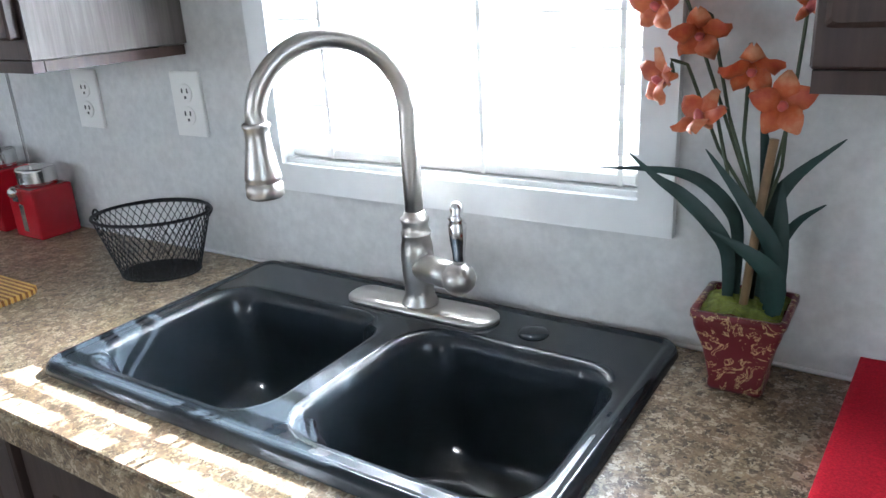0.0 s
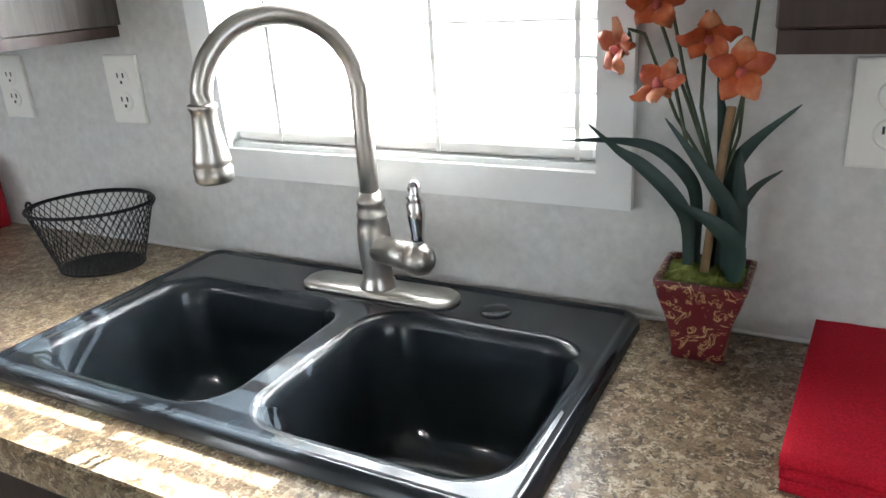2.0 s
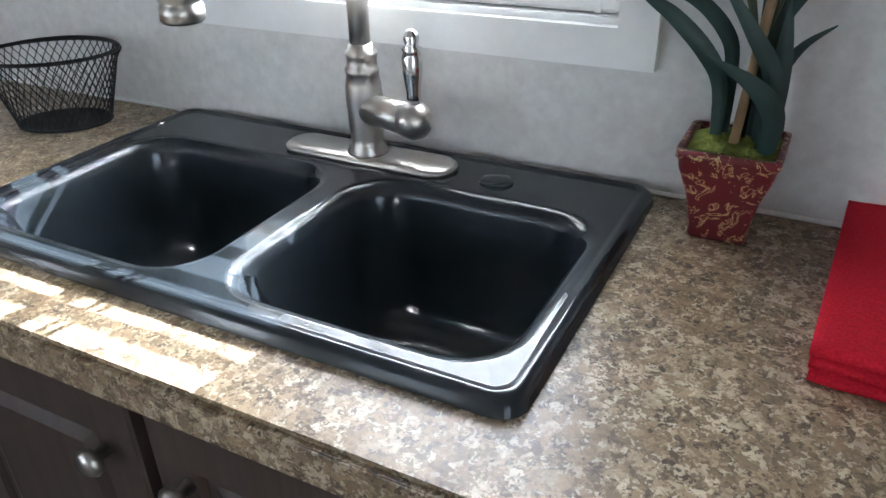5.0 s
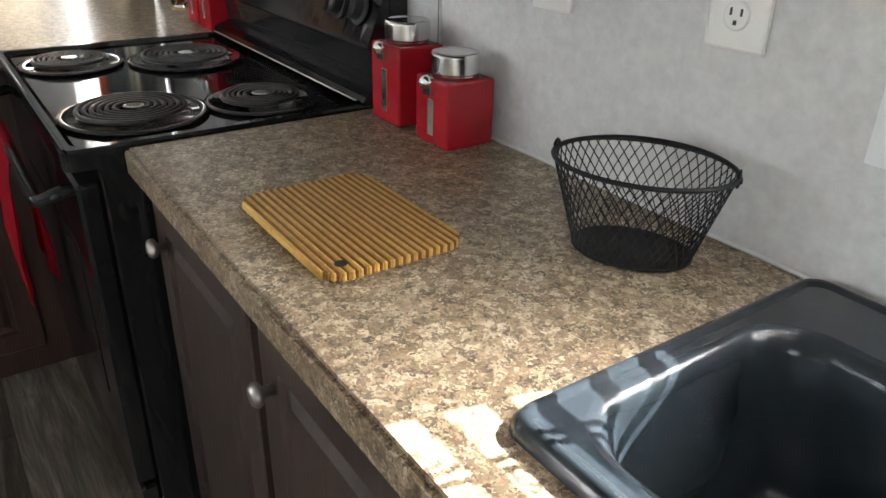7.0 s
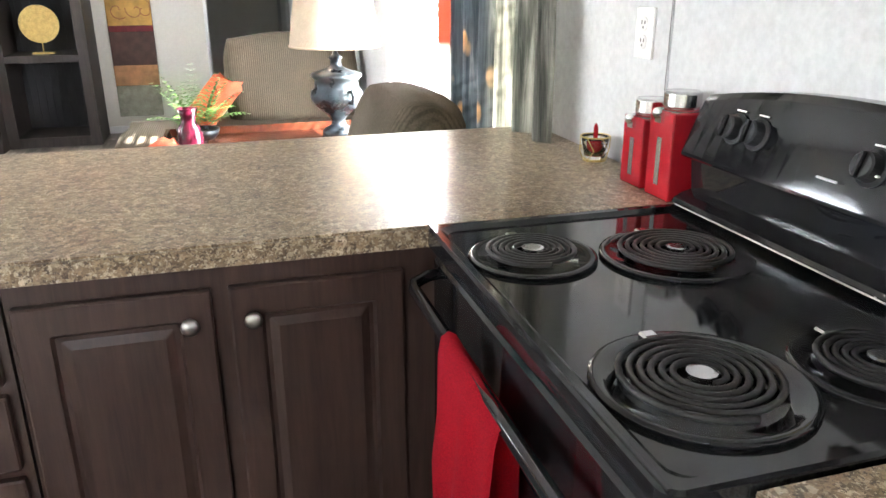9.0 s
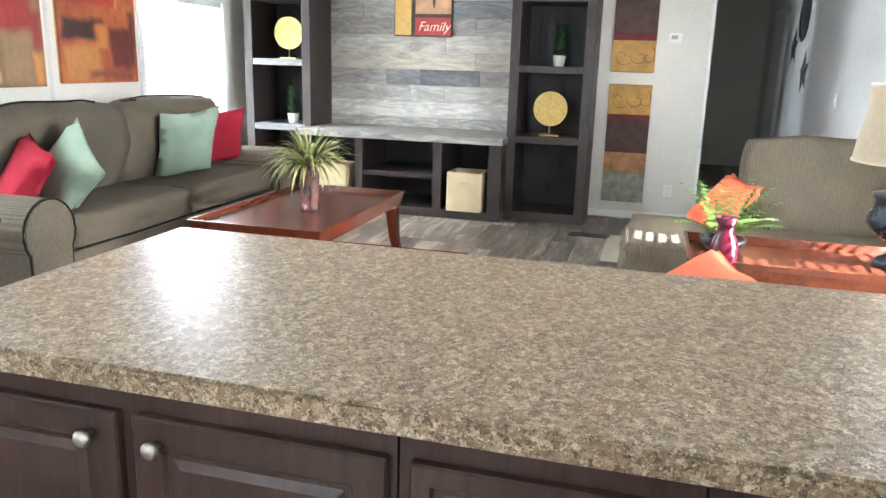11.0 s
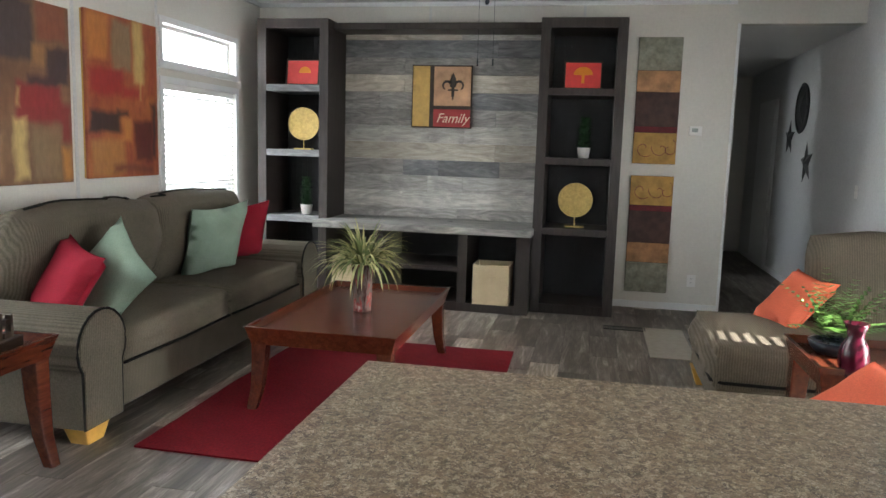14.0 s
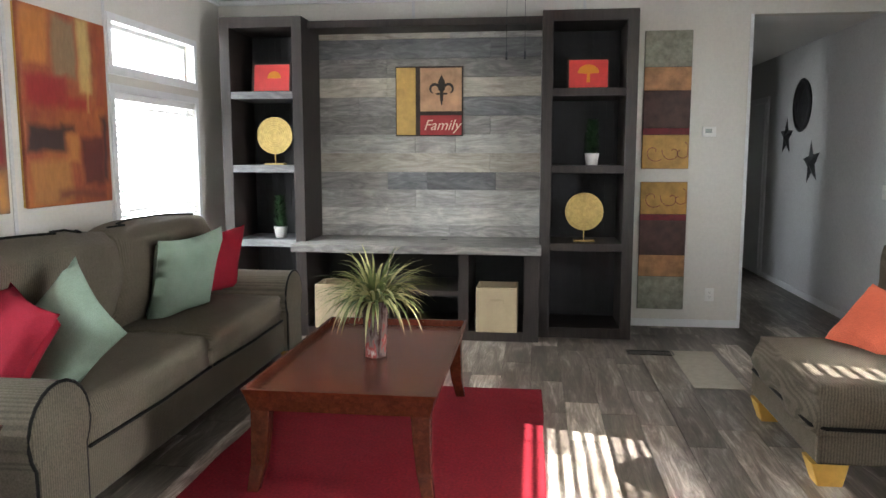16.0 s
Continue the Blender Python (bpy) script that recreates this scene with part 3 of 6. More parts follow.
def blind(hole, y, side, tilt, pitch=0.044, width=0.05, drop=0.0, cords=(0.12, 0.5, 0.88)):
    """A horizontal blind inside a window opening."""
    x0, x1, z0, z1 = hole[0] + 0.006, hole[1] - 0.006, hole[2] + 0.01 + drop, hole[3]
    b = thing("window_blind", "white faux wood horizontal blind, slats open", "window blind", group="window blinds")
    part("headrail", box(x0, x1, y - 0.028, y + 0.028, z1 - 0.05, z1 - 0.002, 0.003), SLAT, b)
    part("bottom_rail", box(x0, x1, y - 0.025, y + 0.025, z0, z0 + 0.018, 0.004), SLAT, b)
    me = None
    z = z0 + 0.05
    while z < z1 - 0.06:
        if me is None:
            bm = bmesh.new()
            prev = None
            for i in range(5):
                f = i / 4 - 0.5
                row = [bm.verts.new((x, f * width, 0.004 * (1 - 4 * f * f) + k)) for x in (x0, x1) for k in (0.0, 0.0028)]
                if prev:
                    for a, c in ((0, 1), (1, 3), (3, 2), (2, 0)):
                        bm.faces.new((prev[a], prev[c], row[c], row[a]))
                else:
                    bm.faces.new((row[0], row[2], row[3], row[1]))
                prev = row
            bm.faces.new((prev[0], prev[1], prev[3], prev[2]))
            bmesh.ops.recalc_face_normals(bm, faces=bm.faces[:])
            s = part("slat", bm, SLAT, b)
            me = s.data
        else:
            s = new("slat", me)
            s.parent = b
        s.matrix_basis = pose(0, y, z, tilt, 0, 0)
        z += pitch
    for f in cords:
        x = x0 + (x1 - x0) * f
        part("ladder_cord", boxes([(x - 0.0035, x + 0.0035, y - 0.027, y - 0.026, z0, z1 - 0.05), (x - 0.0035, x + 0.0035, y + 0.026, y + 0.027, z0, z1 - 0.05)]), SLAT, b)
    part("wand", tube([(x0 + 0.08, y + side * 0.035, z1 - 0.06), (x0 + 0.085, y + side * 0.037, z0 + (z1 - z0) * 0.35)], 0.004), PLASTIC, b)
    return b


blind(KW, N + 0.032, -1, 25, cords=(0.15, 0.62, 0.96))
blind(NW, N + 0.032, -1, 18, 0.05)
for h in (SW1, SW2, SW_ADDED):
    blind(h, S - 0.032, 1, -30)

# ---- kitchen ----
C = 0.914
PX0, PX1, PY0 = -3.31, -2.385, -2.14
SX0, SX1, SY0, SY1 = -0.714, 0.024, 0.194, 0.630


def slab(name, rows, label, group=""):
    bm = bmesh.new()
    for x0, x1, y0, y1 in rows:
        box(x0, x1, y0, y1, C - 0.042, C, bm=bm)
    bmesh.ops.remove_doubles(bm, verts=bm.verts[:], dist=1e-5)
    seen = {}
    for f in bm.faces[:]:
        k = tuple(round(v, 4) for v in f.calc_center_median())
        seen.setdefault(k, []).append(f)
    bmesh.ops.delete(bm, geom=[f for fs in seen.values() if len(fs) > 1 for f in fs], context="FACES")
    sharp = [e for e in bm.edges if len(e.link_faces) == 2 and e.calc_face_angle(0) > 1.0 and all(v.co.z > C - 0.001 for v in e.verts)]
    bmesh.ops.bevel(bm, geom=sharp, offset=0.005, segments=2, affect="EDGES")
    return tagged(link(name, bm, GRANITE), label, "countertop", group)


FY = 0.112
xs, ys = (-1.552, SX0 + 0.02, SX1 - 0.02, 1.5), (FY, SY0 + 0.02, SY1 - 0.02, N)
slab("sink_countertop", [(xs[i], xs[i + 1], ys[j], ys[j + 1]) for i in range(3) for j in range(3) if (i, j) != (1, 1)], "brown speckled stone-look laminate countertop round the sink", "worktops")
sc = bpy.data.objects["sink_countertop"]
part("front_edge", box(-1.551, 1.5, FY - 0.0025, FY + 0.001, C - 0.0415, C - 0.006, 0.001), GRANITE, sc, "laminate edge band")
part("caulk_bead", tube([(-1.55, N - 0.001, C + 0.0015), (1.5, N - 0.001, C + 0.0015)], 0.0032, 6), WHITE, sc, "pale caulk bead along the wall")
slab("peninsula_countertop", [(PX0, PX1, PY0, N)], "brown speckled laminate countertop of the peninsula", "worktops")
pc = bpy.data.objects["peninsula_countertop"]
part("front_edge", box(PX1 - 0.001, PX1 + 0.0025, PY0 + 0.004, 0.01, C - 0.0415, C - 0.006, 0.001), GRANITE, pc, "laminate edge band")
part("end_edge", box(PX0 + 0.004, PX1 - 0.004, PY0 - 0.0025, PY0 + 0.001, C - 0.0415, C - 0.006, 0.001), GRANITE, pc, "laminate edge band")


def door_panel(w, h, mat, parent, name="cabinet_door", knob=None, t=0.018):
    """A raised-panel door in the xz plane facing -y, from its lower left corner; knob: (x, z)."""
    bm = bmesh.new()
    fr = 0.055 if h > 0.3 else 0.032
    rings = [rrect(0, w, 0, h, 0.004, 0, 2), rrect(0, w, 0, h, 0.004, t - 0.003, 2), rrect(0.004, w - 0.004, 0.004, h - 0.004, 0.004, t, 2),
             rrect(fr, w - fr, fr, h - fr, 0.004, t, 2), rrect(fr + 0.006, w - fr - 0.006, fr + 0.006, h - fr - 0.006, 0.004, t - 0.007, 2),
             rrect(fr + 0.014, w - fr - 0.014, fr + 0.014, h - fr - 0.014, 0.004, t - 0.007, 2), rrect(fr + 0.03, w - fr - 0.03, fr + 0.03, h - fr - 0.03, 0.004, t - 0.001, 2)]
    loops(rings, bm, True, True)
    moved(bm, pose(0, 0, 0, 90, 0, 0))
    d = part(name, bm, mat, parent)
    if knob:
        k = lathe([(0.008, 0), (0.006, 0.012), (0.0155, 0.018), (0.0165, 0.024), (0.012, 0.029), (0.004, 0.031)], 14)
        moved(k, pose(knob[0], -t, knob[1], 90, 0, 0))
        part("knob", k, NICKEL, d, "round brushed nickel knob", True)
    return d


def base_cabinet(x0, x1, depth, mat, parts, label, m, toe=True):
    """A base cabinet facing -y; parts: (x0, x1, z0, z1, knob) of its doors and drawers."""
    c = thing("base_cabinet", label, "cabinet", group="base cabinets")
    c.matrix_basis = m
    part("body", boxes([(x0, x1, 0.0, depth, 0.1, C - 0.045), (x0, x1, 0.06, depth, 0.0, 0.1)]), mat, c)
    for a, b, z0, z1, knob in parts:
        d = door_panel(b - a, z1 - z0, mat, c, "drawer" if z1 - z0 < 0.25 else "cabinet_door", knob)
        d.location = (a, -0.001, z0)
    return c


base_cabinet(-1.545, -1.105, 0.48, TAUPE, [(-1.53, -1.12, 0.12, 0.845, (0.055, 0.65))], "dark taupe wooden base cabinet with a raised-panel door beside the stove", pose(0, 0.152, 0))
base_cabinet(-1.10, -0.70, 0.48, TAUPE, [(-1.09, -0.715, 0.12, 0.845, (0.04, 0.64))], "dark taupe wooden base cabinet with a raised-panel door", pose(0, 0.152, 0))
base_cabinet(-0.695, 0.03, 0.02, TAUPE, [(-0.685, -0.345, 0.12, 0.845, (0.295, 0.65)), (-0.325, 0.02, 0.12, 0.845, (0.045, 0.65))], "dark taupe wooden sink cabinet with two raised-panel doors", pose(0, 0.152, 0))
base_cabinet(0.035, 0.75, 0.48, TAUPE, [(0.045, 0.74, 0.68, 0.845, (0.35, 0.08)), (0.045, 0.74, 0.12, 0.66, (0.04, 0.48))], "dark taupe wooden base cabinet with a drawer", pose(0, 0.152, 0))
base_cabinet(0.755, 1.5, 0.48, TAUPE, [(0.765, 1.49, 0.68, 0.845, (0.35, 0.08)), (0.765, 1.49, 0.12, 0.66, (0.04, 0.48))], "dark taupe wooden base cabinet with a drawer", pose(0, 0.152, 0))
# the peninsula's cabinets face +x
PM = pose(-2.405, 0, 0, 0, 0, 90)
base_cabinet(-0.71, 0.08, 0.55, CABINET, [(-0.70, -0.375, 0.12, 0.83, (0.285, 0.652)), (-0.345, -0.02, 0.12, 0.83, (0.04, 0.652))], "espresso brown wooden peninsula cabinet with two raised-panel doors", PM)
base_cabinet(-1.15, -0.715, 0.55, CABINET, [(-1.13, -0.73, 0.69, 0.83, (0.2, 0.07)), (-1.13, -0.73, 0.52, 0.67, (0.2, 0.075)), (-1.13, -0.73, 0.33, 0.50, (0.2, 0.08)), (-1.13, -0.73, 0.12, 0.31, (0.2, 0.09))], "espresso brown wooden drawer cabinet of the peninsula", PM)
base_cabinet(-2.10, -1.155, 0.55, CABINET, [(-2.09, -1.64, 0.12, 0.83, (0.40, 0.665)), (-1.61, -1.165, 0.12, 0.83, (0.05, 0.665))], "espresso brown wooden peninsula cabinet at its free end", PM)
tagged(link("peninsula_back_panel", box(-2.96, -2.93, -2.10, N - 0.01, 0, C - 0.045), CABINET), "dark wooden back panel of the peninsula", "panel", kind="structure")


def upper_cabinet(x0, x1, z0, depth, label, mat):
    c = thing("wall_cabinet", label, "cabinet", group="wall cabinets")
    part("body", box(x0, x1, N - depth, N - 0.001, z0, 2.1, 0.002), mat, c)
    part("bottom_rail", boxes([(x0 + 0.002, x1 - 0.002, N - depth + 0.002, N - depth + 0.02, z0 - 0.018, z0 - 0.001), (x0 + 0.002, x0 + 0.02, N - depth + 0.022, N - 0.004, z0 - 0.018, z0 - 0.001), (x1 - 0.02, x1 - 0.002, N - depth + 0.022, N - 0.004, z0 - 0.018, z0 - 0.001)]), mat, c)
    half = (x1 - x0) / 2
    for k in (0, 1):
        d = door_panel(half - 0.014, 2.1 - z0 - 0.05, mat, c, "cabinet_door", (half - 0.05 if k == 0 else 0.036, 0.06))
        d.location = (x0 + 0.009 + k * (half - 0.004), N - depth - 0.001, z0 + 0.03)
    return c


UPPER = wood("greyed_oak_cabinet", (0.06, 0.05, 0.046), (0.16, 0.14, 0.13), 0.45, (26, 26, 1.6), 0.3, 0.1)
upper_cabinet(-1.49, -0.853, 1.302, 0.28, "dark brown wooden wall cabinet beside the kitchen window", CABINET)
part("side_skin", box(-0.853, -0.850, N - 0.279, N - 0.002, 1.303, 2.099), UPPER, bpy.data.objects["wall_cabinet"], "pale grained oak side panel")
upper_cabinet(0.170, 0.9, 1.302, 0.28, "dark brown wooden wall cabinet above the orchid", CABINET)


def outlet(x, z, m=None, switch=False):
    o = thing("wall_outlet", "white double wall outlet with its cover plate", "wall outlet", group="wall outlets")
    o.matrix_basis = m or pose(x, N, z)
    part("cover_plate", box(-0.039, 0.039, -0.007, 0, -0.058, 0.058, 0.004, 2), PLASTIC, o)
    for dz in (-0.02, 0.02):
        s = part("socket", moved(lathe([(0.0165, 0), (0.0165, 0.0085), (0.015, 0.0095)], 20), pose(0, 0, dz, 90, 0, 0)), PLASTIC, o)
        part("slot", boxes([(-0.008, -0.0055, -0.0105, -0.0092, dz, dz + 0.008), (0.0055, 0.008, -0.0105, -0.0092, dz, dz + 0.008), (-0.002, 0.002, -0.0105, -0.0092, dz - 0.010, dz - 0.005)]), SLOT, s)
    return o


outlet(-0.868, 1.197)
outlet(-1.17, 1.197)
outlet(0.268, 1.19)
outlet(-2.69, 1.235)
outlet(0, 0, pose(W, -0.645, 0.29, 0, 0, -90) @ pose(0, 0, 0, 0, 0, 180))


def kitchen_sink():
    s = thing("kitchen_sink", "glossy black double-bowl drop-in kitchen sink", "sink", (0, 0, C))
    bm = bmesh.new()
    out = rrect(SX0, SX1, SY0, SY1, 0.024, 0.0)
    xm = -0.334
    bowls = [(SX0 + 0.034, xm - 0.017), (xm + 0.017, SX1 - 0.030)]
    yb0, yb1 = SY0 + 0.036, SY1 - 0.108
    o0 = [bm.verts.new(p) for p in out]
    lip = [(0.003, 0.011, 0.023), (0.008, 0.0165, 0.021), (0.013, 0.0165, 0.019), (0.017, 0.0140, 0.017), (0.020, 0.0135, 0.016)]
    rim = [o0] + [[bm.verts.new(p) for p in rrect(SX0 + d, SX1 - d, SY0 + d, SY1 - d, r, z)] for d, z, r in lip]
    o2 = rim[-1]
    n = len(o0)
    for a, b in zip(rim, rim[1:]):
        for i in range(n):
            bm.faces.new((a[i], a[(i + 1) % n], b[(i + 1) % n], b[i]))
    edges = [bm.edges.get((o2[i], o2[(i + 1) % n])) for i in range(n)]
    for x0, x1 in bowls:
        prev = None
        prof = [(-0.006, 0.0135, 0.066), (0.0, 0.0125, 0.063), (0.005, 0.0095, 0.06), (0.009, 0.004, 0.058), (0.012, -0.006, 0.058), (0.017, -0.06, 0.06), (0.025, -0.135, 0.065), (0.034, -0.168, 0.07), (0.06, -0.182, 0.06), (0.09, -0.186, 0.045)]
        for k, (d, z, r) in enumerate(prof):
            ring = [bm.verts.new(p) for p in rrect(x0 + d, x1 - d, yb0 + d, yb1 - d, r, z)]
            if prev:
                for i in range(n):
                    bm.faces.new((prev[i], prev[(i + 1) % n], ring[(i + 1) % n], ring[i]))
            else:
                for i in range(n):
                    edges.append(bm.edges.new((ring[i], ring[(i + 1) % n])))
            prev = ring
        bm.faces.new(prev)
    bmesh.ops.triangle_fill(bm, use_beauty=True, use_dissolve=False, edges=edges)
    bmesh.ops.recalc_face_normals(bm, faces=bm.faces[:])
    body = part("basin", bm, SINK, s, "", False)
    for p in body.data.polygons:
        p.use_smooth = len(p.vertices) == 4
    for x0, x1 in bowls:
        c = ((x0 + x1) / 2, (yb0 + yb1) / 2 + 0.03)
        d = part("drain", lathe([(0.056, -0.186), (0.056, -0.1835), (0.047, -0.1825), (0.040, -0.190), (0.02, -0.192)], 28, None, Matrix.Translation((c[0], c[1], 0))), STEEL, s, "steel basket strainer", True)
        part("strainer_hole", boxes([(c[0] + 0.026 * math.cos(a) - 0.003, c[0] + 0.026 * math.cos(a) + 0.003, c[1] + 0.026 * math.sin(a) - 0.003, c[1] + 0.026 * math.sin(a) + 0.003, -0.1915, -0.1895) for a in [i * math.pi / 4 for i in range(8)]]), SLOT, d)
    part("hole_cap", lathe([(0.021, 0.0125), (0.021, 0.0155), (0.018, 0.0172), (0.006, 0.018)], 24, None, Matrix.Translation((-0.157, SY1 - 0.066, 0))), SINK, s, "round black cap over a spare tap hole", True)
    return s


kitchen_sink()


def faucet():
    bx, by, z0 = -0.342, 0.568, C + 0.0135
    f = thing("kitchen_faucet", "brushed nickel high-arc pull-down kitchen faucet on the sink deck", "faucet", (bx, by, z0))
    part("base_plate", loops([rrect(-0.127, 0.127, -0.031, 0.031, 0.030, 0, 8), rrect(-0.127, 0.127, -0.031, 0.031, 0.030, 0.005, 8), rrect(-0.122, 0.122, -0.026, 0.026, 0.025, 0.009, 8)], None, True, True), NICKEL, f, "", True)
    part("body", lathe([(0.0267, 0.009), (0.0267, 0.012), (0.0245, 0.0145), (0.0249, 0.017), (0.0219, 0.021), (0.0211, 0.03), (0.0228, 0.055), (0.0237, 0.08), (0.0228, 0.1), (0.0202, 0.112), (0.0219, 0.1145), (0.0219, 0.119), (0.0193, 0.1215), (0.0185, 0.132), (0.0202, 0.135), (0.0202, 0.1395), (0.0168, 0.142), (0.0142, 0.15)], 28), NICKEL, f, "", True)
    tip = Vector((-0.130, -0.151, 0))
    d = tip.normalized()
    r = tip.length / 2
    zc = 0.292
    pts = [Vector((0, 0, 0.13)), Vector((0, 0, 0.2)), Vector((0, 0, 0.26))]
    for i in range(21):
        a = math.pi * i / 20
        pts.append(d * (r - r * math.cos(a)) + Vector((0, 0, zc + r * math.sin(a))))
    pts += [tip + Vector((0, 0, 0.285)), tip + Vector((0, 0, 0.284))]
    part("neck", tube(pts, 0.0135, 16), NICKEL, f, "", True)
    m = Matrix.Translation(tip + Vector((0, 0, 0.016)))
    part("spray_head", lathe([(0.0165, 0.278), (0.0182, 0.2765), (0.0182, 0.272), (0.0160, 0.2695), (0.0158, 0.262), (0.0168, 0.248), (0.0205, 0.226), (0.0238, 0.210), (0.0245, 0.205), (0.0222, 0.2025), (0.0222, 0.2), (0.0245, 0.1975), (0.0248, 0.183), (0.021, 0.1795), (0.02, 0.182)], 26, None, m), NICKEL, f, "", True)
    v = part("valve_arm", tube([(0.01, -0.004, 0.068), (0.05, -0.02, 0.072), (0.082, -0.032, 0.074)], 0.0195, 18), NICKEL, f, "", True)
    part("valve_ball", lathe([(0.004, -0.0235), (0.014, -0.019), (0.0215, -0.010), (0.0238, 0), (0.0215, 0.010), (0.014, 0.019), (0.006, 0.0235)], 22, None, Matrix.Translation((0.090, -0.034, 0.074))), NICKEL, f, "", True)
    part("lever_handle", lathe([(0.007, 0.09), (0.009, 0.098), (0.0085, 0.103), (0.0115, 0.125), (0.0125, 0.145), (0.0095, 0.15), (0.0125, 0.154), (0.0075, 0.158), (0.0095, 0.166), (0.006, 0.174), (0.002, 0.176)], 18, None, Matrix.Translation((0.092, -0.035, 0.006))), CHROME, f, "polished teardrop lever", True)


faucet()


def wire_basket():
    b = thing("wire_basket", "dark woven wire basket with a folding handle, empty, on the counter", "basket", (-0.878, 0.525, C + 0.002), 28)
    A0, B0, A1, B1, HH = 0.070, 0.054, 0.103, 0.080, 0.108

    def ring(f, da=0.0):
        a, c = A0 + (A1 - A0) * f + da, B0 + (B1 - B0) * f + da
        return [(a * math.cos(t), c * math.sin(t), HH * f) for t in [2 * math.pi * i / 48 for i in range(48)]]

    part("rim", tube(ring(1.0), 0.003, 8, None, True), WIRE, b, "", True)
    part("base_ring", tube(ring(0.0), 0.0022, 6, None, True), WIRE, b, "", True)
    bm = bmesh.new()
    k = 46
    for s in (-1, 1):
        for i in range(k):
            pts = []
            for j in range(9):
                f = j / 8
                t = 2 * math.pi * i / k + s * f * 0.72
                a, c = A0 + (A1 - A0) * f, B0 + (B1 - B0) * f
                pts.append((a * math.cos(t), c * math.sin(t), HH * f))
            tube(pts, 0.00075, 4, bm)
    part("mesh_wall", bm, WIRE, b)
    bm = bmesh.new()
    for s in (-1, 1):
        for i in range(-18, 19):
            q = i / 19
            L = math.sqrt(1 - q * q)
            x0, y0, x1, y1 = A0 * q, -B0 * L, A0 * q, B0 * L
            th = s * 0.7
            p = [(u * math.cos(th) - w * A0 / B0 * math.sin(th), (u * B0 / A0) * math.sin(th) + w * math.cos(th)) for u, w in ((x0, y0), (x1, y1))]
            tube([(p[0][0], p[0][1], 0.001), (p[1][0], p[1][1], 0.001)], 0.0009, 4, bm)
    part("mesh_base", bm, WIRE, b)
    pts = [(A1 * math.cos(t) * 1.02, B1 * math.sin(t) * 1.02, HH - 0.004 + 0.006 * math.sin(t)) for t in [math.pi * i / 24 for i in range(25)]]
    part("handle", tube(pts, 0.0025, 6), WIRE, b, "", True)
    for s in (-1, 1):
        part("handle_loop", tube([(s * A1, 0.009 * math.cos(t), HH + 0.009 * math.sin(t)) for t in [2 * math.pi * i / 10 for i in range(10)]], 0.002, 5, None, True), WIRE, b)


wire_basket()


def cutting_board():
    b = thing("cutting_board", "striped light and dark bamboo cutting board lying on the counter", "cutting board", (-1.115, 0.271, C), 90)
    w, d, n = 0.186, 0.262, 37
    for i in range(n):
        x0, x1 = -w / 2 + w * i / n, -w / 2 + w * (i + 1) / n
        xm = abs((x0 + x1) / 2)
        r = 0.03
        cut = 0.0
        if xm > w / 2 - r:
            cut = r - math.sqrt(max(0, r * r - (xm - w / 2 + r) ** 2))
        bm = box(x0 + 0.0001, x1 - 0.0001, -d / 2 + cut, d / 2 - cut, 0.001, 0.0125, 0.0016)
        part("strip", bm, BOARD_A if i % 2 == 0 else BOARD_B, b)
    part("hang_hole", lathe([(0.0075, 0.0126), (0.0075, 0.0132)], 16, None, Matrix.Translation((-w / 2 + 0.028, -d / 2 + 0.022, 0))), SLOT, b, "dark hole for hanging")


cutting_board()


def canister(x, y, h, w, rz=0.0, label="square red ceramic canister with a steel clamp lid"):
    c = thing("canister", label, "canister", (x, y, C), rz, "red canisters")
    part("jar", box(-w / 2, w / 2, -w / 2, w / 2, 0.0005, h, 0.008, 3), RED, c, "", True)
    for p in c.children[0].data.polygons:
        p.use_smooth = False
    part("label_window", box(-0.008, 0.008, -w / 2 - 0.0015, -w / 2 + 0.001, h * 0.16, h * 0.70, 0.0005), STEEL, c, "grey vertical label window")
    r = w * 0.43
    part("lid", lathe([(r * 0.93, h), (r * 0.93, h + 0.005), (r * 0.93, h + 0.006), (r, h + 0.008), (r, h + 0.009), (r, h + 0.033), (r, h + 0.034), (r * 0.96, h + 0.0375), (r * 0.93, h + 0.038), (r * 0.9, h + 0.0365), (r * 0.5, h + 0.0365)], 36), CHROME, c, "round brushed steel lid", True)
    part("clamp", boxes([(-0.011, 0.011, -w / 2 - 0.009, -w / 2 - 0.0005, h - 0.024, h + 0.004)]), CHROME, c)
    part("clamp_ball", lathe([(0.003, -0.012), (0.009, -0.008), (0.012, 0), (0.009, 0.008), (0.003, 0.012)], 14, None, pose(0, -w / 2 - 0.010, h - 0.004, 0, 90, 0)), CHROME, c, "", True)
    return c


canister(-1.318, 0.577, 0.108, 0.092)
canister(-1.462, 0.577, 0.135, 0.092)
canister(-2.437, 0.586, 0.185, 0.09, label="tall square red ceramic canister with a steel clamp lid")
canister(-2.549, 0.586, 0.155, 0.086, label="tall square red ceramic canister with a steel clamp lid")


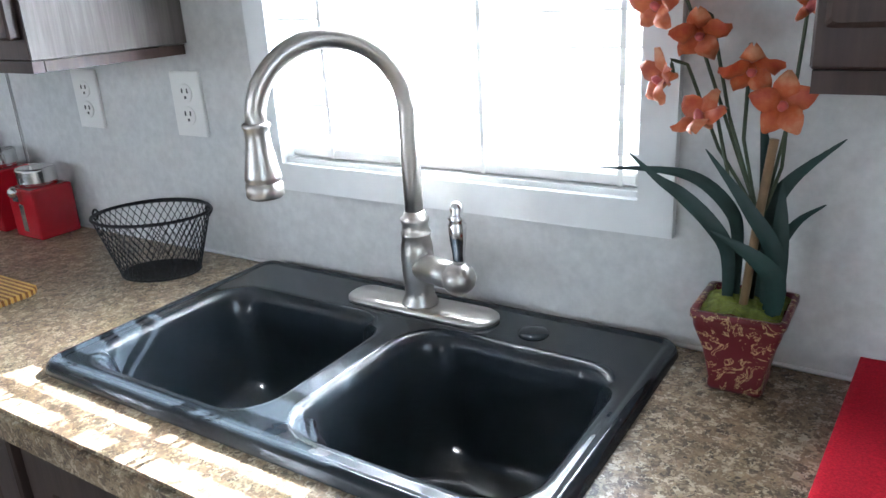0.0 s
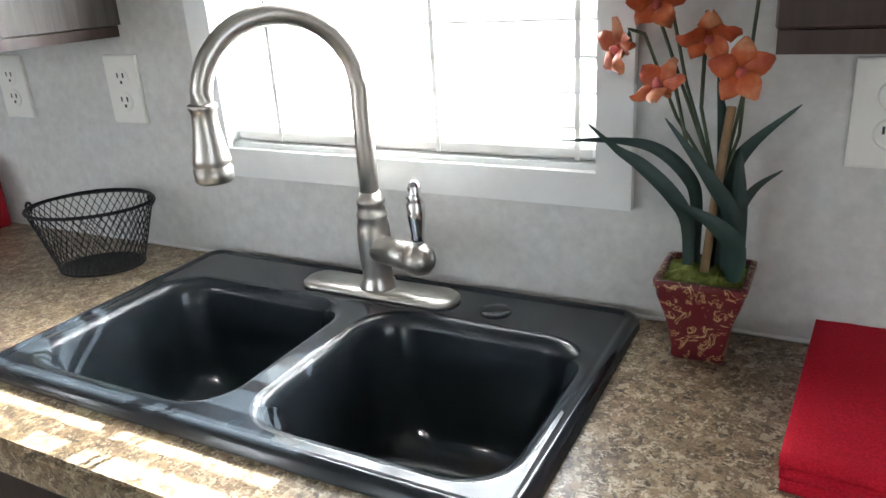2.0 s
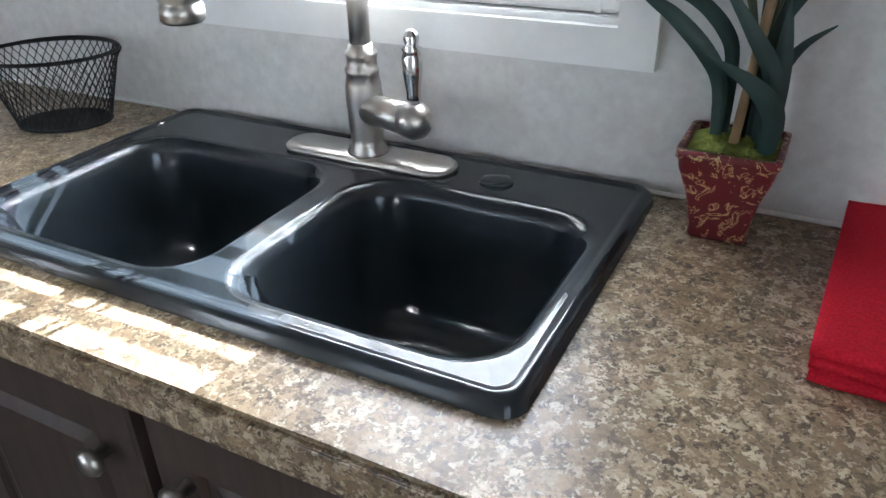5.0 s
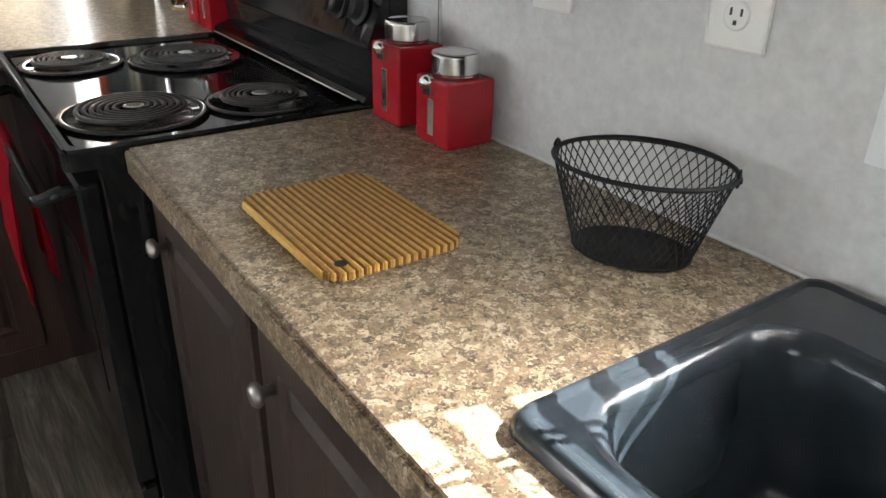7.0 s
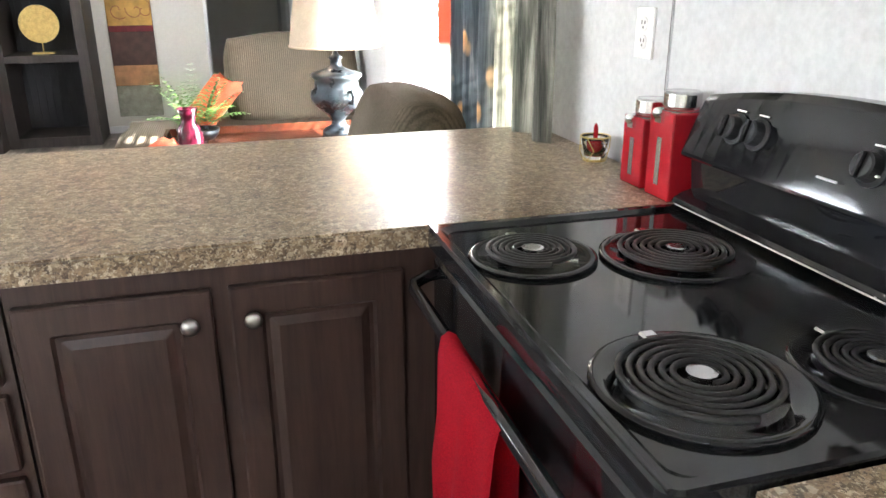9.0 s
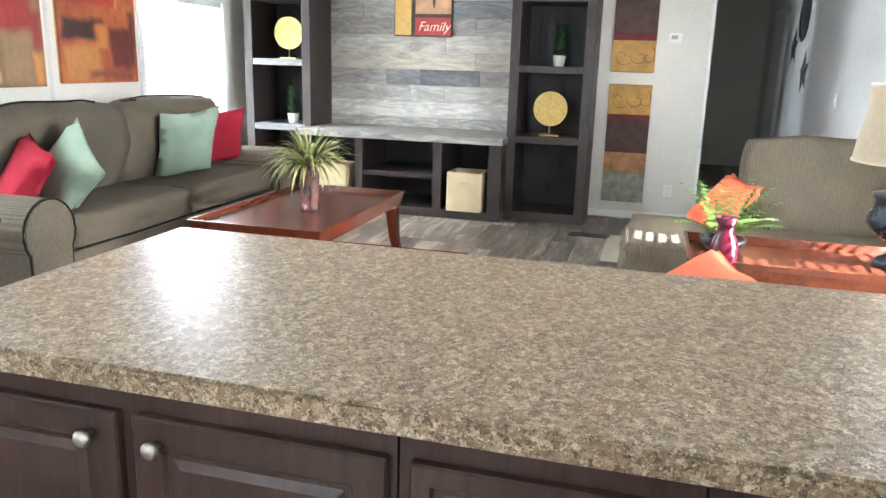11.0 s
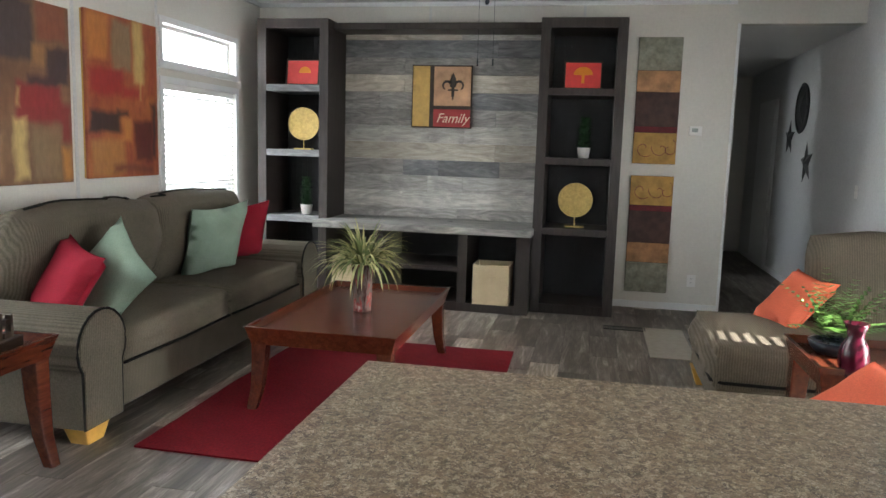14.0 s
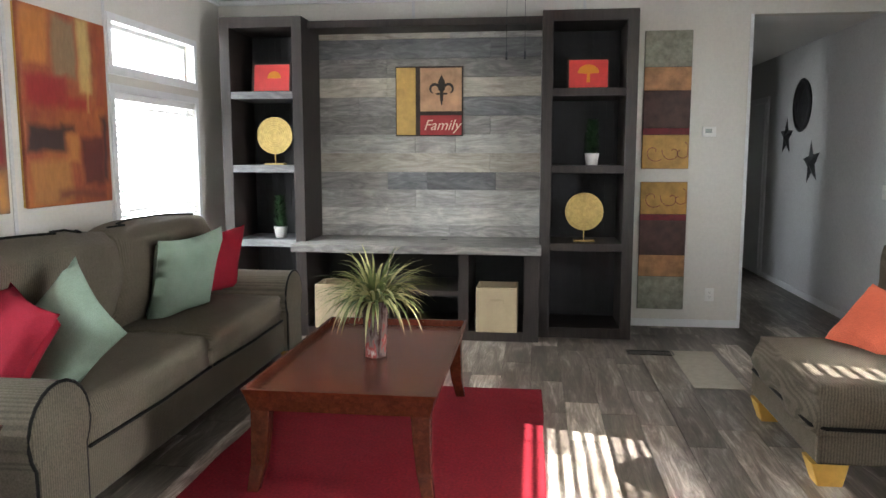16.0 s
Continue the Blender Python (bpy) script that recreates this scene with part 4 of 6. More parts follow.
def folded_towel():
    t = thing("folded_towel", "folded plain red cotton towel lying on the counter", "towel", (0.283, 0.488, C), -3)
    for i in range(3):
        z = 0.001 + i * 0.0105
        bm = bmesh.new()
        bmesh.ops.create_grid(bm, x_segments=12, y_segments=24, size=0.5)
        k = 0.071 - 0.0015 * (3 - i)
        for v in bm.verts:
            v.co = Vector((v.co.x * 2 * k, v.co.y * 0.30 + 0.003 * i, z + 0.0015 * noise.noise(Vector((v.co.x * 4, v.co.y * 5, i * 3.1)))))
        r = bmesh.ops.extrude_face_region(bm, geom=bm.faces[:])
        for v in [e for e in r["geom"] if isinstance(e, bmesh.types.BMVert)]:
            v.co.z += 0.0095
        bmesh.ops.recalc_face_normals(bm, faces=bm.faces[:])
        part("fold", bm, RED_CLOTH, t, "", True)


folded_towel()


def orchid():
    o = thing("potted_orchid", "artificial orange orchid in a crackled red square pot with moss", "potted plant", (0.103, 0.578, C))
    rings = [rrect(-a * 0.8, a * 0.8, -a * 0.8, a * 0.8, a * 0.12, z * 0.70, 3) for a, z in ((0.036, 0), (0.038, 0.006), (0.037, 0.02), (0.046, 0.075), (0.058, 0.118), (0.060, 0.132), (0.063, 0.136), (0.063, 0.146), (0.055, 0.147), (0.053, 0.130))]
    m = Mat("crackled_red_glaze", 0.35)
    v = m.noise(46, 3, distort=2.4)
    m.colour(m.mix((0.115, 0.008, 0.014), (0.48, 0.36, 0.17), m.ramp(v, (0.55, (0, 0, 0)), (0.565, (1, 1, 1)), (0.60, (1, 1, 1)), (0.62, (0, 0, 0))))).bump(v, 0.3, 0.001)
    pot = part("pot", loops(rings, None, True, False), m.m, o, "", True)
    bm = bmesh.new()
    bmesh.ops.create_grid(bm, x_segments=16, y_segments=16, size=0.043)
    for w in bm.verts:
        w.co.z = 0.092 + 0.014 * (1 - (w.co.length / 0.075) ** 2) + 0.007 * noise.noise(w.co * 60)
    part("moss", bm, MOSS, pot, "yellow-green moss")
    part("support_stick", tube([(-0.002, -0.012, 0.08), (0.007, -0.012, 0.20), (0.016, -0.010, 0.292)], 0.0048, 8), BAMBOO, o, "pale bamboo stick", True)
    rnd = random.Random(4)

    def ribbon(points, width):
        """A folded strap leaf along a smooth line of (x, z, depth), tapering to its tip."""
        pts = [Vector((x, y, z)) for x, z, y in points]
        line = []
        for i in range(len(pts) - 1):
            p0, p1, p2, p3 = pts[max(0, i - 1)], pts[i], pts[i + 1], pts[min(len(pts) - 1, i + 2)]
            for k in range(5):
                q = k / 5
                line.append(0.5 * (2 * p1 + (p2 - p0) * q + (2 * p0 - 5 * p1 + 4 * p2 - p3) * q * q + (3 * p1 - p0 - 3 * p2 + p3) * q ** 3))
        line.append(pts[-1])
        bm, prev = bmesh.new(), None
        for i, p in enumerate(line):
            q = i / (len(line) - 1)
            t = (line[min(i + 1, len(line) - 1)] - line[max(i - 1, 0)]).normalized()
            side = t.cross(Vector((0.25, -1, 0.15))).normalized()
            hw = width * 0.5 * (0.62 + 0.6 * math.sin(math.pi * min(1, q * 1.15))) * (1 - q ** 5) + 0.0006
            row = [bm.verts.new(p + side * (k * hw) + t.cross(side) * (0.28 * hw * (abs(k) - 0.5))) for k in (-1, -0.5, 0, 0.5, 1)]
            if prev:
                for j in range(4):
                    bm.faces.new((prev[j], prev[j + 1], row[j + 1], row[j]))
            prev = row
        return bm

    leaves = [([(-0.020, 0.085, 0.0), (-0.023, 0.155, 0.0), (-0.040, 0.192, -0.01), (-0.072, 0.226, -0.02), (-0.100, 0.245, -0.025), (-0.130, 0.272, -0.03)], 0.014),
              ([(-0.014, 0.085, 0.01), (-0.016, 0.175, 0.01), (-0.026, 0.212, 0.0), (-0.058, 0.243, -0.01), (-0.100, 0.253, -0.02), (-0.170, 0.252, -0.03)], 0.012),
              ([(0.030, 0.085, -0.02), (0.034, 0.140, -0.03), (0.012, 0.176, -0.05), (-0.031, 0.202, -0.06)], 0.017),
              ([(0.024, 0.085, -0.01), (0.030, 0.165, -0.02), (0.0, 0.224, -0.035), (-0.045, 0.284, -0.04)], 0.014),
              ([(0.022, 0.085, 0.0), (0.019, 0.205, 0.0), (0.034, 0.247, 0.0), (0.082, 0.296, -0.01)], 0.014),
              ([(0.032, 0.085, 0.0), (0.031, 0.180, -0.01), (0.028, 0.248, -0.01)], 0.015),
              ([(0.018, 0.085, 0.01), (0.024, 0.155, 0.01), (0.042, 0.198, 0.01), (0.070, 0.225, 0.0)], 0.009),
              ([(0.012, 0.085, 0.01), (0.010, 0.235, 0.01), (-0.001, 0.322, 0.0)], 0.012)]
    for line, w in leaves:
        part("leaf", ribbon(line, w), LEAF, o, "", True)
    pet = Mat("orange_petal", 0.5)
    pn = pet.noise(28, 4)
    pet.colour(pet.ramp(pn, (0.3, (0.36, 0.035, 0.014)), (0.5, (0.50, 0.11, 0.03)), (0.7, (0.60, 0.29, 0.15))))
    lip = simple("pink_lip", (0.5, 0.10, 0.09), 0.5)
    heads = [((-0.093, -0.02, 0.355), (-0.7, -0.7, -0.05)), ((-0.049, -0.03, 0.311), (-0.4, -0.6, 0.7)), ((-0.066, -0.01, 0.404), (0.2, -0.7, -0.4)), ((-0.010, -0.02, 0.371), (0.15, -0.75, -0.6)), ((0.026, -0.04, 0.334), (0.1, -1, 0.1)), ((-0.108, 0.0, 0.430), (-0.4, -0.9, -0.1)), ((0.034, 0.0, 0.421), (0.3, -0.8, 0.3))]
    for p, f in heads:
        p, f = Vector(p), Vector(f).normalized()
        mm = Matrix.Translation(p) @ f.to_track_quat("Z", "Y").to_matrix().to_4x4()
        fl = part("flower", lathe([(0.003, -0.01), (0.006, 0.0), (0.004, 0.012)], 8), pet.m, o, "orange orchid flower")
        fl.matrix_basis = mm
        small = p.z > 0.41 and p.x > 0
        for k in range(5):
            bm = bmesh.new()
            L, wd = (0.032, 0.025) if not small else (0.022, 0.010)
            prev = None
            for i in range(6):
                q = i / 5
                hw = wd * math.sin(math.pi * min(0.97, q * 0.82 + 0.13)) / 2
                zz = (0.020 if k % 2 else 0.014) * math.sin(q * 1.9) - 0.004 * q * q + 0.003 * rnd.uniform(-1, 1)
                row = [bm.verts.new((L * q, s * hw, zz + (0.006 if s == 0 else 0))) for s in (-1, 0, 1)]
                if prev:
                    bm.faces.new((prev[0], prev[1], row[1], row[0]))
                    bm.faces.new((prev[1], prev[2], row[2], row[1]))
                prev = row
            moved(bm, pose(0, 0, 0, 0, 0, 72 * k + 90 + rnd.uniform(-8, 8)))
            part("petal", bm, pet.m, fl, "", True)
        part("lip", lathe([(0.002, 0.0), (0.0055, 0.007), (0.004, 0.014), (0.0015, 0.017)], 8, None, pose(0, -0.006, 0.004, -25, 0, 0)), lip, fl, "pink flower lip", True)
        side = -0.02 if p.x < 0 else 0.03
        pts = [(0.006, 0.0, 0.09), (0.006 + side * 0.15, 0, 0.21), (side * 0.6 + p.x * 0.3, p.y * 0.3, 0.10 + (p.z - 0.10) * 0.70), (p.x * 0.75 + side * 0.3, p.y * 0.6, p.z + 0.012), (p.x * 0.95 + side * 0.15, p.y, p.z + 0.018), tuple(p - f * 0.006)]
        fine = []
        for i in range(len(pts) - 1):
            for j in range(4):
                fine.append(Vector(pts[i]).lerp(Vector(pts[i + 1]), j / 4))
        part("stem", tube(fine + [Vector(pts[-1])], 0.0020, 6), STEM, o, "", True)


orchid()


def stove():
    x0, x1, yf, yb = -2.372, -1.556, 0.02, 0.635
    s = thing("electric_stove", "black coil-top electric stove with a red towel on its oven handle", "stove", (0, 0, 0))
    zt = C + 0.006
    part("body", box(x0 + 0.004, x1 - 0.004, yf + 0.05, yb, 0.08, zt - 0.03, 0.004), BLACK, s)
    part("plinth", box(x0 + 0.03, x1 - 0.03, yf + 0.09, yb, 0.0, 0.08), BLACKM, s)
    bm = loops([rrect(x0, x1, yf, 0.60, 0.02, zt - 0.034, 4), rrect(x0, x1, yf, 0.60, 0.02, zt - 0.004, 4), rrect(x0 + 0.004, x1 - 0.004, yf + 0.004, 0.596, 0.018, zt, 4), rrect(x0 + 0.018, x1 - 0.018, yf + 0.018, 0.588, 0.02, zt, 4), rrect(x0 + 0.026, x1 - 0.026, yf + 0.028, 0.58, 0.03, zt - 0.008, 4)], None, True, True)
    part("cooktop", bm, BLACK, s, "glossy black enamel cooktop")
    part("front_trim", box(x0 + 0.004, x1 - 0.004, yf + 0.002, yf + 0.008, zt + 0.0005, zt + 0.004, 0.001), BLACK, s, "glossy black edge strip")
    bm = bmesh.new()
    rings = []
    for i in range(25):
        f = i / 24
        x = x0 + (x1 - x0) * f
        top = 1.137 + 0.040 * (1 - (2 * f - 1) ** 2)
        pts = [(x, 0.636, zt - 0.03), (x, 0.56, zt - 0.006), (x, 0.540, zt + 0.004), (x, 0.545, zt + 0.013), (x, 0.562, zt + 0.022), (x, 0.584, zt + 0.028), (x, 0.576, zt + 0.094), (x, 0.556, zt + 0.097), (x, 0.551, zt + 0.102), (x, 0.552, zt + 0.108), (x, 0.592, top - 0.012), (x, 0.604, top), (x, 0.636, top)]
        rings.append(pts)
    loops(rings, bm, True, True)
    bg = part("backguard", bm, BLACK, s, "glossy black curved control panel")
    # highlight along the panel's curved foot, modelled as a steel strip
    part("backguard_trim", box(x0 + 0.02, x1 - 0.02, 0.533, 0.541, zt + 0.002, zt + 0.0065, 0.002), STEEL, s, "steel strip standing for the highlight at the foot of the panel")
    lean = math.degrees(math.atan2(0.039, 0.12))
    for fx, zz in ((0.16, 1.094), (0.235, 1.094), (0.545, 1.092), (0.835, 1.083), (0.93, 1.083)):
        k = part("control_knob", moved(lathe([(0.029, 0), (0.029, 0.003), (0.023, 0.006), (0.021, 0.023), (0.018, 0.026), (0.008, 0.026)], 24), pose(0, 0, 0, 90, 0, 0)), BLACKM, s, "black control knob")
        yy = 0.553 + (zz - (zt + 0.108)) * 0.039 / (1.145 + 0.03 - zt - 0.12) + 0.004
        k.matrix_basis = pose(x0 + (x1 - x0) * fx, yy - 0.004, zz, -lean, 0, 0)
        part("pointer", box(-0.004, 0.004, -0.033, -0.025, -0.020, 0.020, 0.0015), BLACK, k)
        part("dial_mark", boxes([(-0.012, 0.012, -0.003, -0.001, 0.032, 0.035)]), PLASTIC, k, "small white dial mark")
    part("print_mark", boxes([(x0 + 0.36, x0 + 0.40, 0.552, 0.556, 1.06, 1.063), (x0 + 0.44, x0 + 0.47, 0.556, 0.560, 1.085, 1.088)]), PLASTIC, s)
    for bx, by, r in ((-1.728, 0.172, 0.098), (-1.698, 0.398, 0.076), (-2.175, 0.152, 0.078), (-2.11, 0.385, 0.098)):
        b = part("burner", lathe([(r + 0.030, 0.0), (r + 0.030, 0.0055), (r + 0.022, 0.0075), (r + 0.012, 0.002), (r * 0.5, -0.006), (0.01, -0.006)], 36), BLACK, s, "black coil burner in its drip pan", True)
        b.matrix_basis = pose(bx, by, zt - 0.007)
        turns = 6 if r > 0.09 else 5
        pts = []
        for i in range(turns * 24 + 1):
            a = 2 * math.pi * i / 24
            q = 0.024 + (r - 0.024) * i / (turns * 24)
            pts.append((q * math.cos(a), q * math.sin(a), 0.014))
        part("coil", tube(pts, 0.0044, 6), COIL, b, "dark spiral heating coil", True)
        part("coil_centre", lathe([(0.018, 0.008), (0.018, 0.0175), (0.013, 0.0185)], 20), STEEL, b, "steel disc")
        part("coil_bracket", boxes([(-r, r, -0.003, 0.003, 0.004, 0.009), (-0.003, 0.003, -r, r, 0.004, 0.009)]), STEEL, b)
        part("pan_clip", box(-r - 0.026, -r - 0.006, -0.011, 0.011, 0.006, 0.012, 0.003), CHROME, b, "bright terminal clip")
    d = part("oven_door", box(x0 + 0.008, x1 - 0.008, yf + 0.012, yf + 0.049, 0.24, zt - 0.06, 0.006), BLACK, s)
    part("door_window", box(x0 + 0.14, x1 - 0.14, yf + 0.0105, yf + 0.014, 0.38, 0.70, 0.001), BLACK, d)
    part("drawer", box(x0 + 0.008, x1 - 0.008, yf + 0.016, yf + 0.049, 0.085, 0.23, 0.006), BLACK, s)
    hz, hy = 0.825, yf - 0.042
    pts = [(x0 + 0.05, yf + 0.02, hz + 0.018), (x0 + 0.05, yf - 0.01, hz + 0.014), (x0 + 0.055, hy + 0.006, hz + 0.004), (x0 + 0.075, hy, hz), (x1 - 0.075, hy, hz), (x1 - 0.055, hy + 0.006, hz + 0.004), (x1 - 0.05, yf - 0.01, hz + 0.014), (x1 - 0.05, yf + 0.02, hz + 0.018)]
    part("door_handle", tube(pts, 0.0115, 12), BLACK, s, "black bar handle", True)


stove()


def hanging_towel():
    t = thing("hanging_towel", "plain red towel hanging over the oven door handle", "towel", (-1.955, -0.022, 0.825))
    rows = []
    n = 14
    for j, (y, z) in enumerate([(0.022, -0.25), (0.024, -0.17), (0.017, -0.1), (0.016, -0.02), (0.012, 0.009), (0.0, 0.0165), (-0.012, 0.009), (-0.018, -0.02), (-0.022, -0.12), (-0.029, -0.20), (-0.026, -0.285)]):
        rows.append([((i / n - 0.5) * (0.26 + 0.02 * abs(z)), y + 0.006 * math.sin(i * 1.1 + j * 0.3) * min(1, abs(z) * 8), z - 0.006 * (i / n)) for i in range(n + 1)])
    bm = bmesh.new()
    vs = [[bm.verts.new(p) for p in r] for r in rows]
    for a, b in zip(vs, vs[1:]):
        for i in range(n):
            bm.faces.new((a[i], a[i + 1], b[i + 1], b[i]))
    bmesh.ops.solidify(bm, geom=bm.faces[:], thickness=-0.011)
    part("cloth", bm, RED_CLOTH, t, "", True)


hanging_towel()


def glass_cup():
    g = thing("glass_teacup", "small clear glass cup with a red candle on a gold stand", "cup", (-2.80, 0.585, C))
    part("cup", lathe([(0.024, 0.004), (0.026, 0.012), (0.034, 0.05), (0.036, 0.062), (0.033, 0.062), (0.031, 0.05), (0.022, 0.014)], 20), GLASS, g, "", True)
    part("foot", lathe([(0.03, 0.0), (0.03, 0.004), (0.02, 0.006)], 20), GOLD, g)
    part("gold_ring", tube([(0.0375 * math.cos(t), 0.0375 * math.sin(t), 0.062) for t in [2 * math.pi * i / 24 for i in range(24)]], 0.0022, 6, None, True), GOLD, g, "thin gold wire ring", True)
    for k in range(6):
        a, b = math.pi * k / 3, math.pi * (k + 0.5) / 3
        part("stand_wire", tube([(0.03 * math.cos(a), 0.03 * math.sin(a), 0.004), (0.042 * math.cos(b), 0.042 * math.sin(b), 0.03), (0.0375 * math.cos(a), 0.0375 * math.sin(a), 0.062)], 0.0016, 5), GOLD, g)
    part("candle", lathe([(0.020, 0.013), (0.023, 0.05), (0.006, 0.055), (0.006, 0.085), (0.002, 0.095)], 12), RED, g, "red candle")
    part("ear", tube([(0.034, 0, 0.05), (0.052, 0, 0.048), (0.056, 0, 0.03), (0.045, 0, 0.016), (0.03, 0, 0.02)], 0.0035, 8), GLASS, g, "", True)


glass_cup()


def framed(name, label, m, w, h, mat, fw=0.03, fmat=None, depth=0.02, cat="picture"):
    """A framed picture in the xz plane facing -y, round its middle."""
    p = thing(name, label, cat)
    p.matrix_basis = m
    part("frame", boxes([(-w / 2, -w / 2 + fw, -depth, 0, -h / 2, h / 2), (w / 2 - fw, w / 2, -depth, 0, -h / 2, h / 2), (-w / 2 + fw, w / 2 - fw, -depth, 0, -h / 2, -h / 2 + fw), (-w / 2 + fw, w / 2 - fw, -depth, 0, h / 2 - fw, h / 2)]), fmat or FRAME, p)
    part("print", box(-w / 2 + fw, w / 2 - fw, -depth * 0.5, -0.001, -h / 2 + fw, h / 2 - fw), mat, p)
    return p


framed("framed_picture", "dark framed picture with a pale yellow print above the stove", pose(-1.845, N - 0.001, 1.39), 0.215, 0.325, simple("pale_yellow_print", (0.5, 0.42, 0.16), 0.5), 0.035)

# ---- living room ----


def media_unit():
    xf = -8.18
    u = thing("media_wall_unit", "dark brown wall unit with grey barn-wood planks and open shelves", "wall unit", (0, 0, 0))
    for y0, y1, zt in ((-4.725, -4.03, 2.59), (-2.10, -1.366, 2.59)):
        t = part("tower", box(W, xf, y0, y0 + 0.085, 0.0, zt, 0.003), UNIT, u, "tall dark open shelf tower")
        part("side_panel", box(W, xf, y1 - 0.085, y1, 0.0, zt, 0.003), UNIT, t)
        part("top_rail", box(W, xf - 0.001, y0 + 0.085, y1 - 0.085, zt - 0.085, zt - 0.001), UNIT, t)
        part("plinth", box(W, xf - 0.001, y0 + 0.085, y1 - 0.085, 0.0, 0.09), UNIT, t)
        part("back_board", box(W + 0.002, W + 0.02, y0 + 0.085, y1 - 0.085, 0.09, zt - 0.085), UNIT_IN, t, "black beadboard back")
        for k in range(9):
            yy = y0 + 0.12 + (y1 - y0 - 0.24) * k / 8
            part("bead", box(W + 0.02, W + 0.024, yy - 0.004, yy + 0.004, 0.09, zt - 0.085), UNIT_IN, t)
        for z in (1.965, 1.365, 0.745):
            part("shelf", box(W + 0.02, xf - 0.004, y0 + 0.085, y1 - 0.085, z - 0.03, z + 0.03, 0.002), BARN_SLATE if y0 < -3 else UNIT, t)
    part("header", box(W, xf - 0.16, -4.03, -2.10, 2.515, 2.575, 0.003), UNIT, u, "dark rail above the planks")
    b = part("base_cabinet", box(W, -8.0, -3.97, -2.22, 0.0, 0.085, 0.002), UNIT, u, "dark open base cabinet")
    for q0, q1 in ((-4.03, -3.97), (-2.22, -2.10)):
        part("side_panel", box(W, -7.999, q0, q1, 0.0, 0.70, 0.002), UNIT, b)
    for q0, q1 in ((-2.735, -2.655), (-3.50, -3.43)):
        part("divider", box(W, -8.0, q0, q1, 0.085, 0.70), UNIT, b)
    part("shelf", box(W + 0.02, -8.02, -3.43, -2.735, 0.36, 0.40), UNIT, b)
    part("back_board", box(W + 0.002, W + 0.018, -3.97, -2.22, 0.085, 0.70), UNIT_IN, b)
    part("top", box(W, -7.955, -4.09, -2.085, 0.701, 0.765, 0.012, 2), BARN, u, "thick grey barn-wood top")
    part("cable_hole", lathe([(0.03, 0.765), (0.03, 0.7665)], 16, None, Matrix.Translation((-8.45, -2.9, 0))), SLOT, u)
    rnd = random.Random(11)
    z = 0.766
    rows = (BARN, BARN_PALE, BARN_PALE, BARN_SLATE, BARN_BEIGE, BARN_PALE, BARN, BARN_SLATE, BARN_BEIGE, BARN, BARN_SLATE, BARN_BEIGE)
    hs = [0.10, 0.155, 0.155, 0.155, 0.165, 0.16, 0.16, 0.16, 0.165, 0.16, 0.165, 0.054]
    for h, tone in zip(hs, rows):
        y = -4.03
        while y < -2.101:
            e = min(-2.10, y + rnd.choice((0.35, 0.6, 0.85, 1.15, 1.5)))
            if -2.10 - e < 0.25:
                e = -2.10
            part("plank", box(W, W + 0.045 + rnd.uniform(0, 0.004), y + 0.0012, e - 0.0012, z + 0.001, z + h - 0.001, 0.0015), tone if rnd.random() < 0.8 else BARN, u)
            y = e
        z += h
    return u


media_unit()


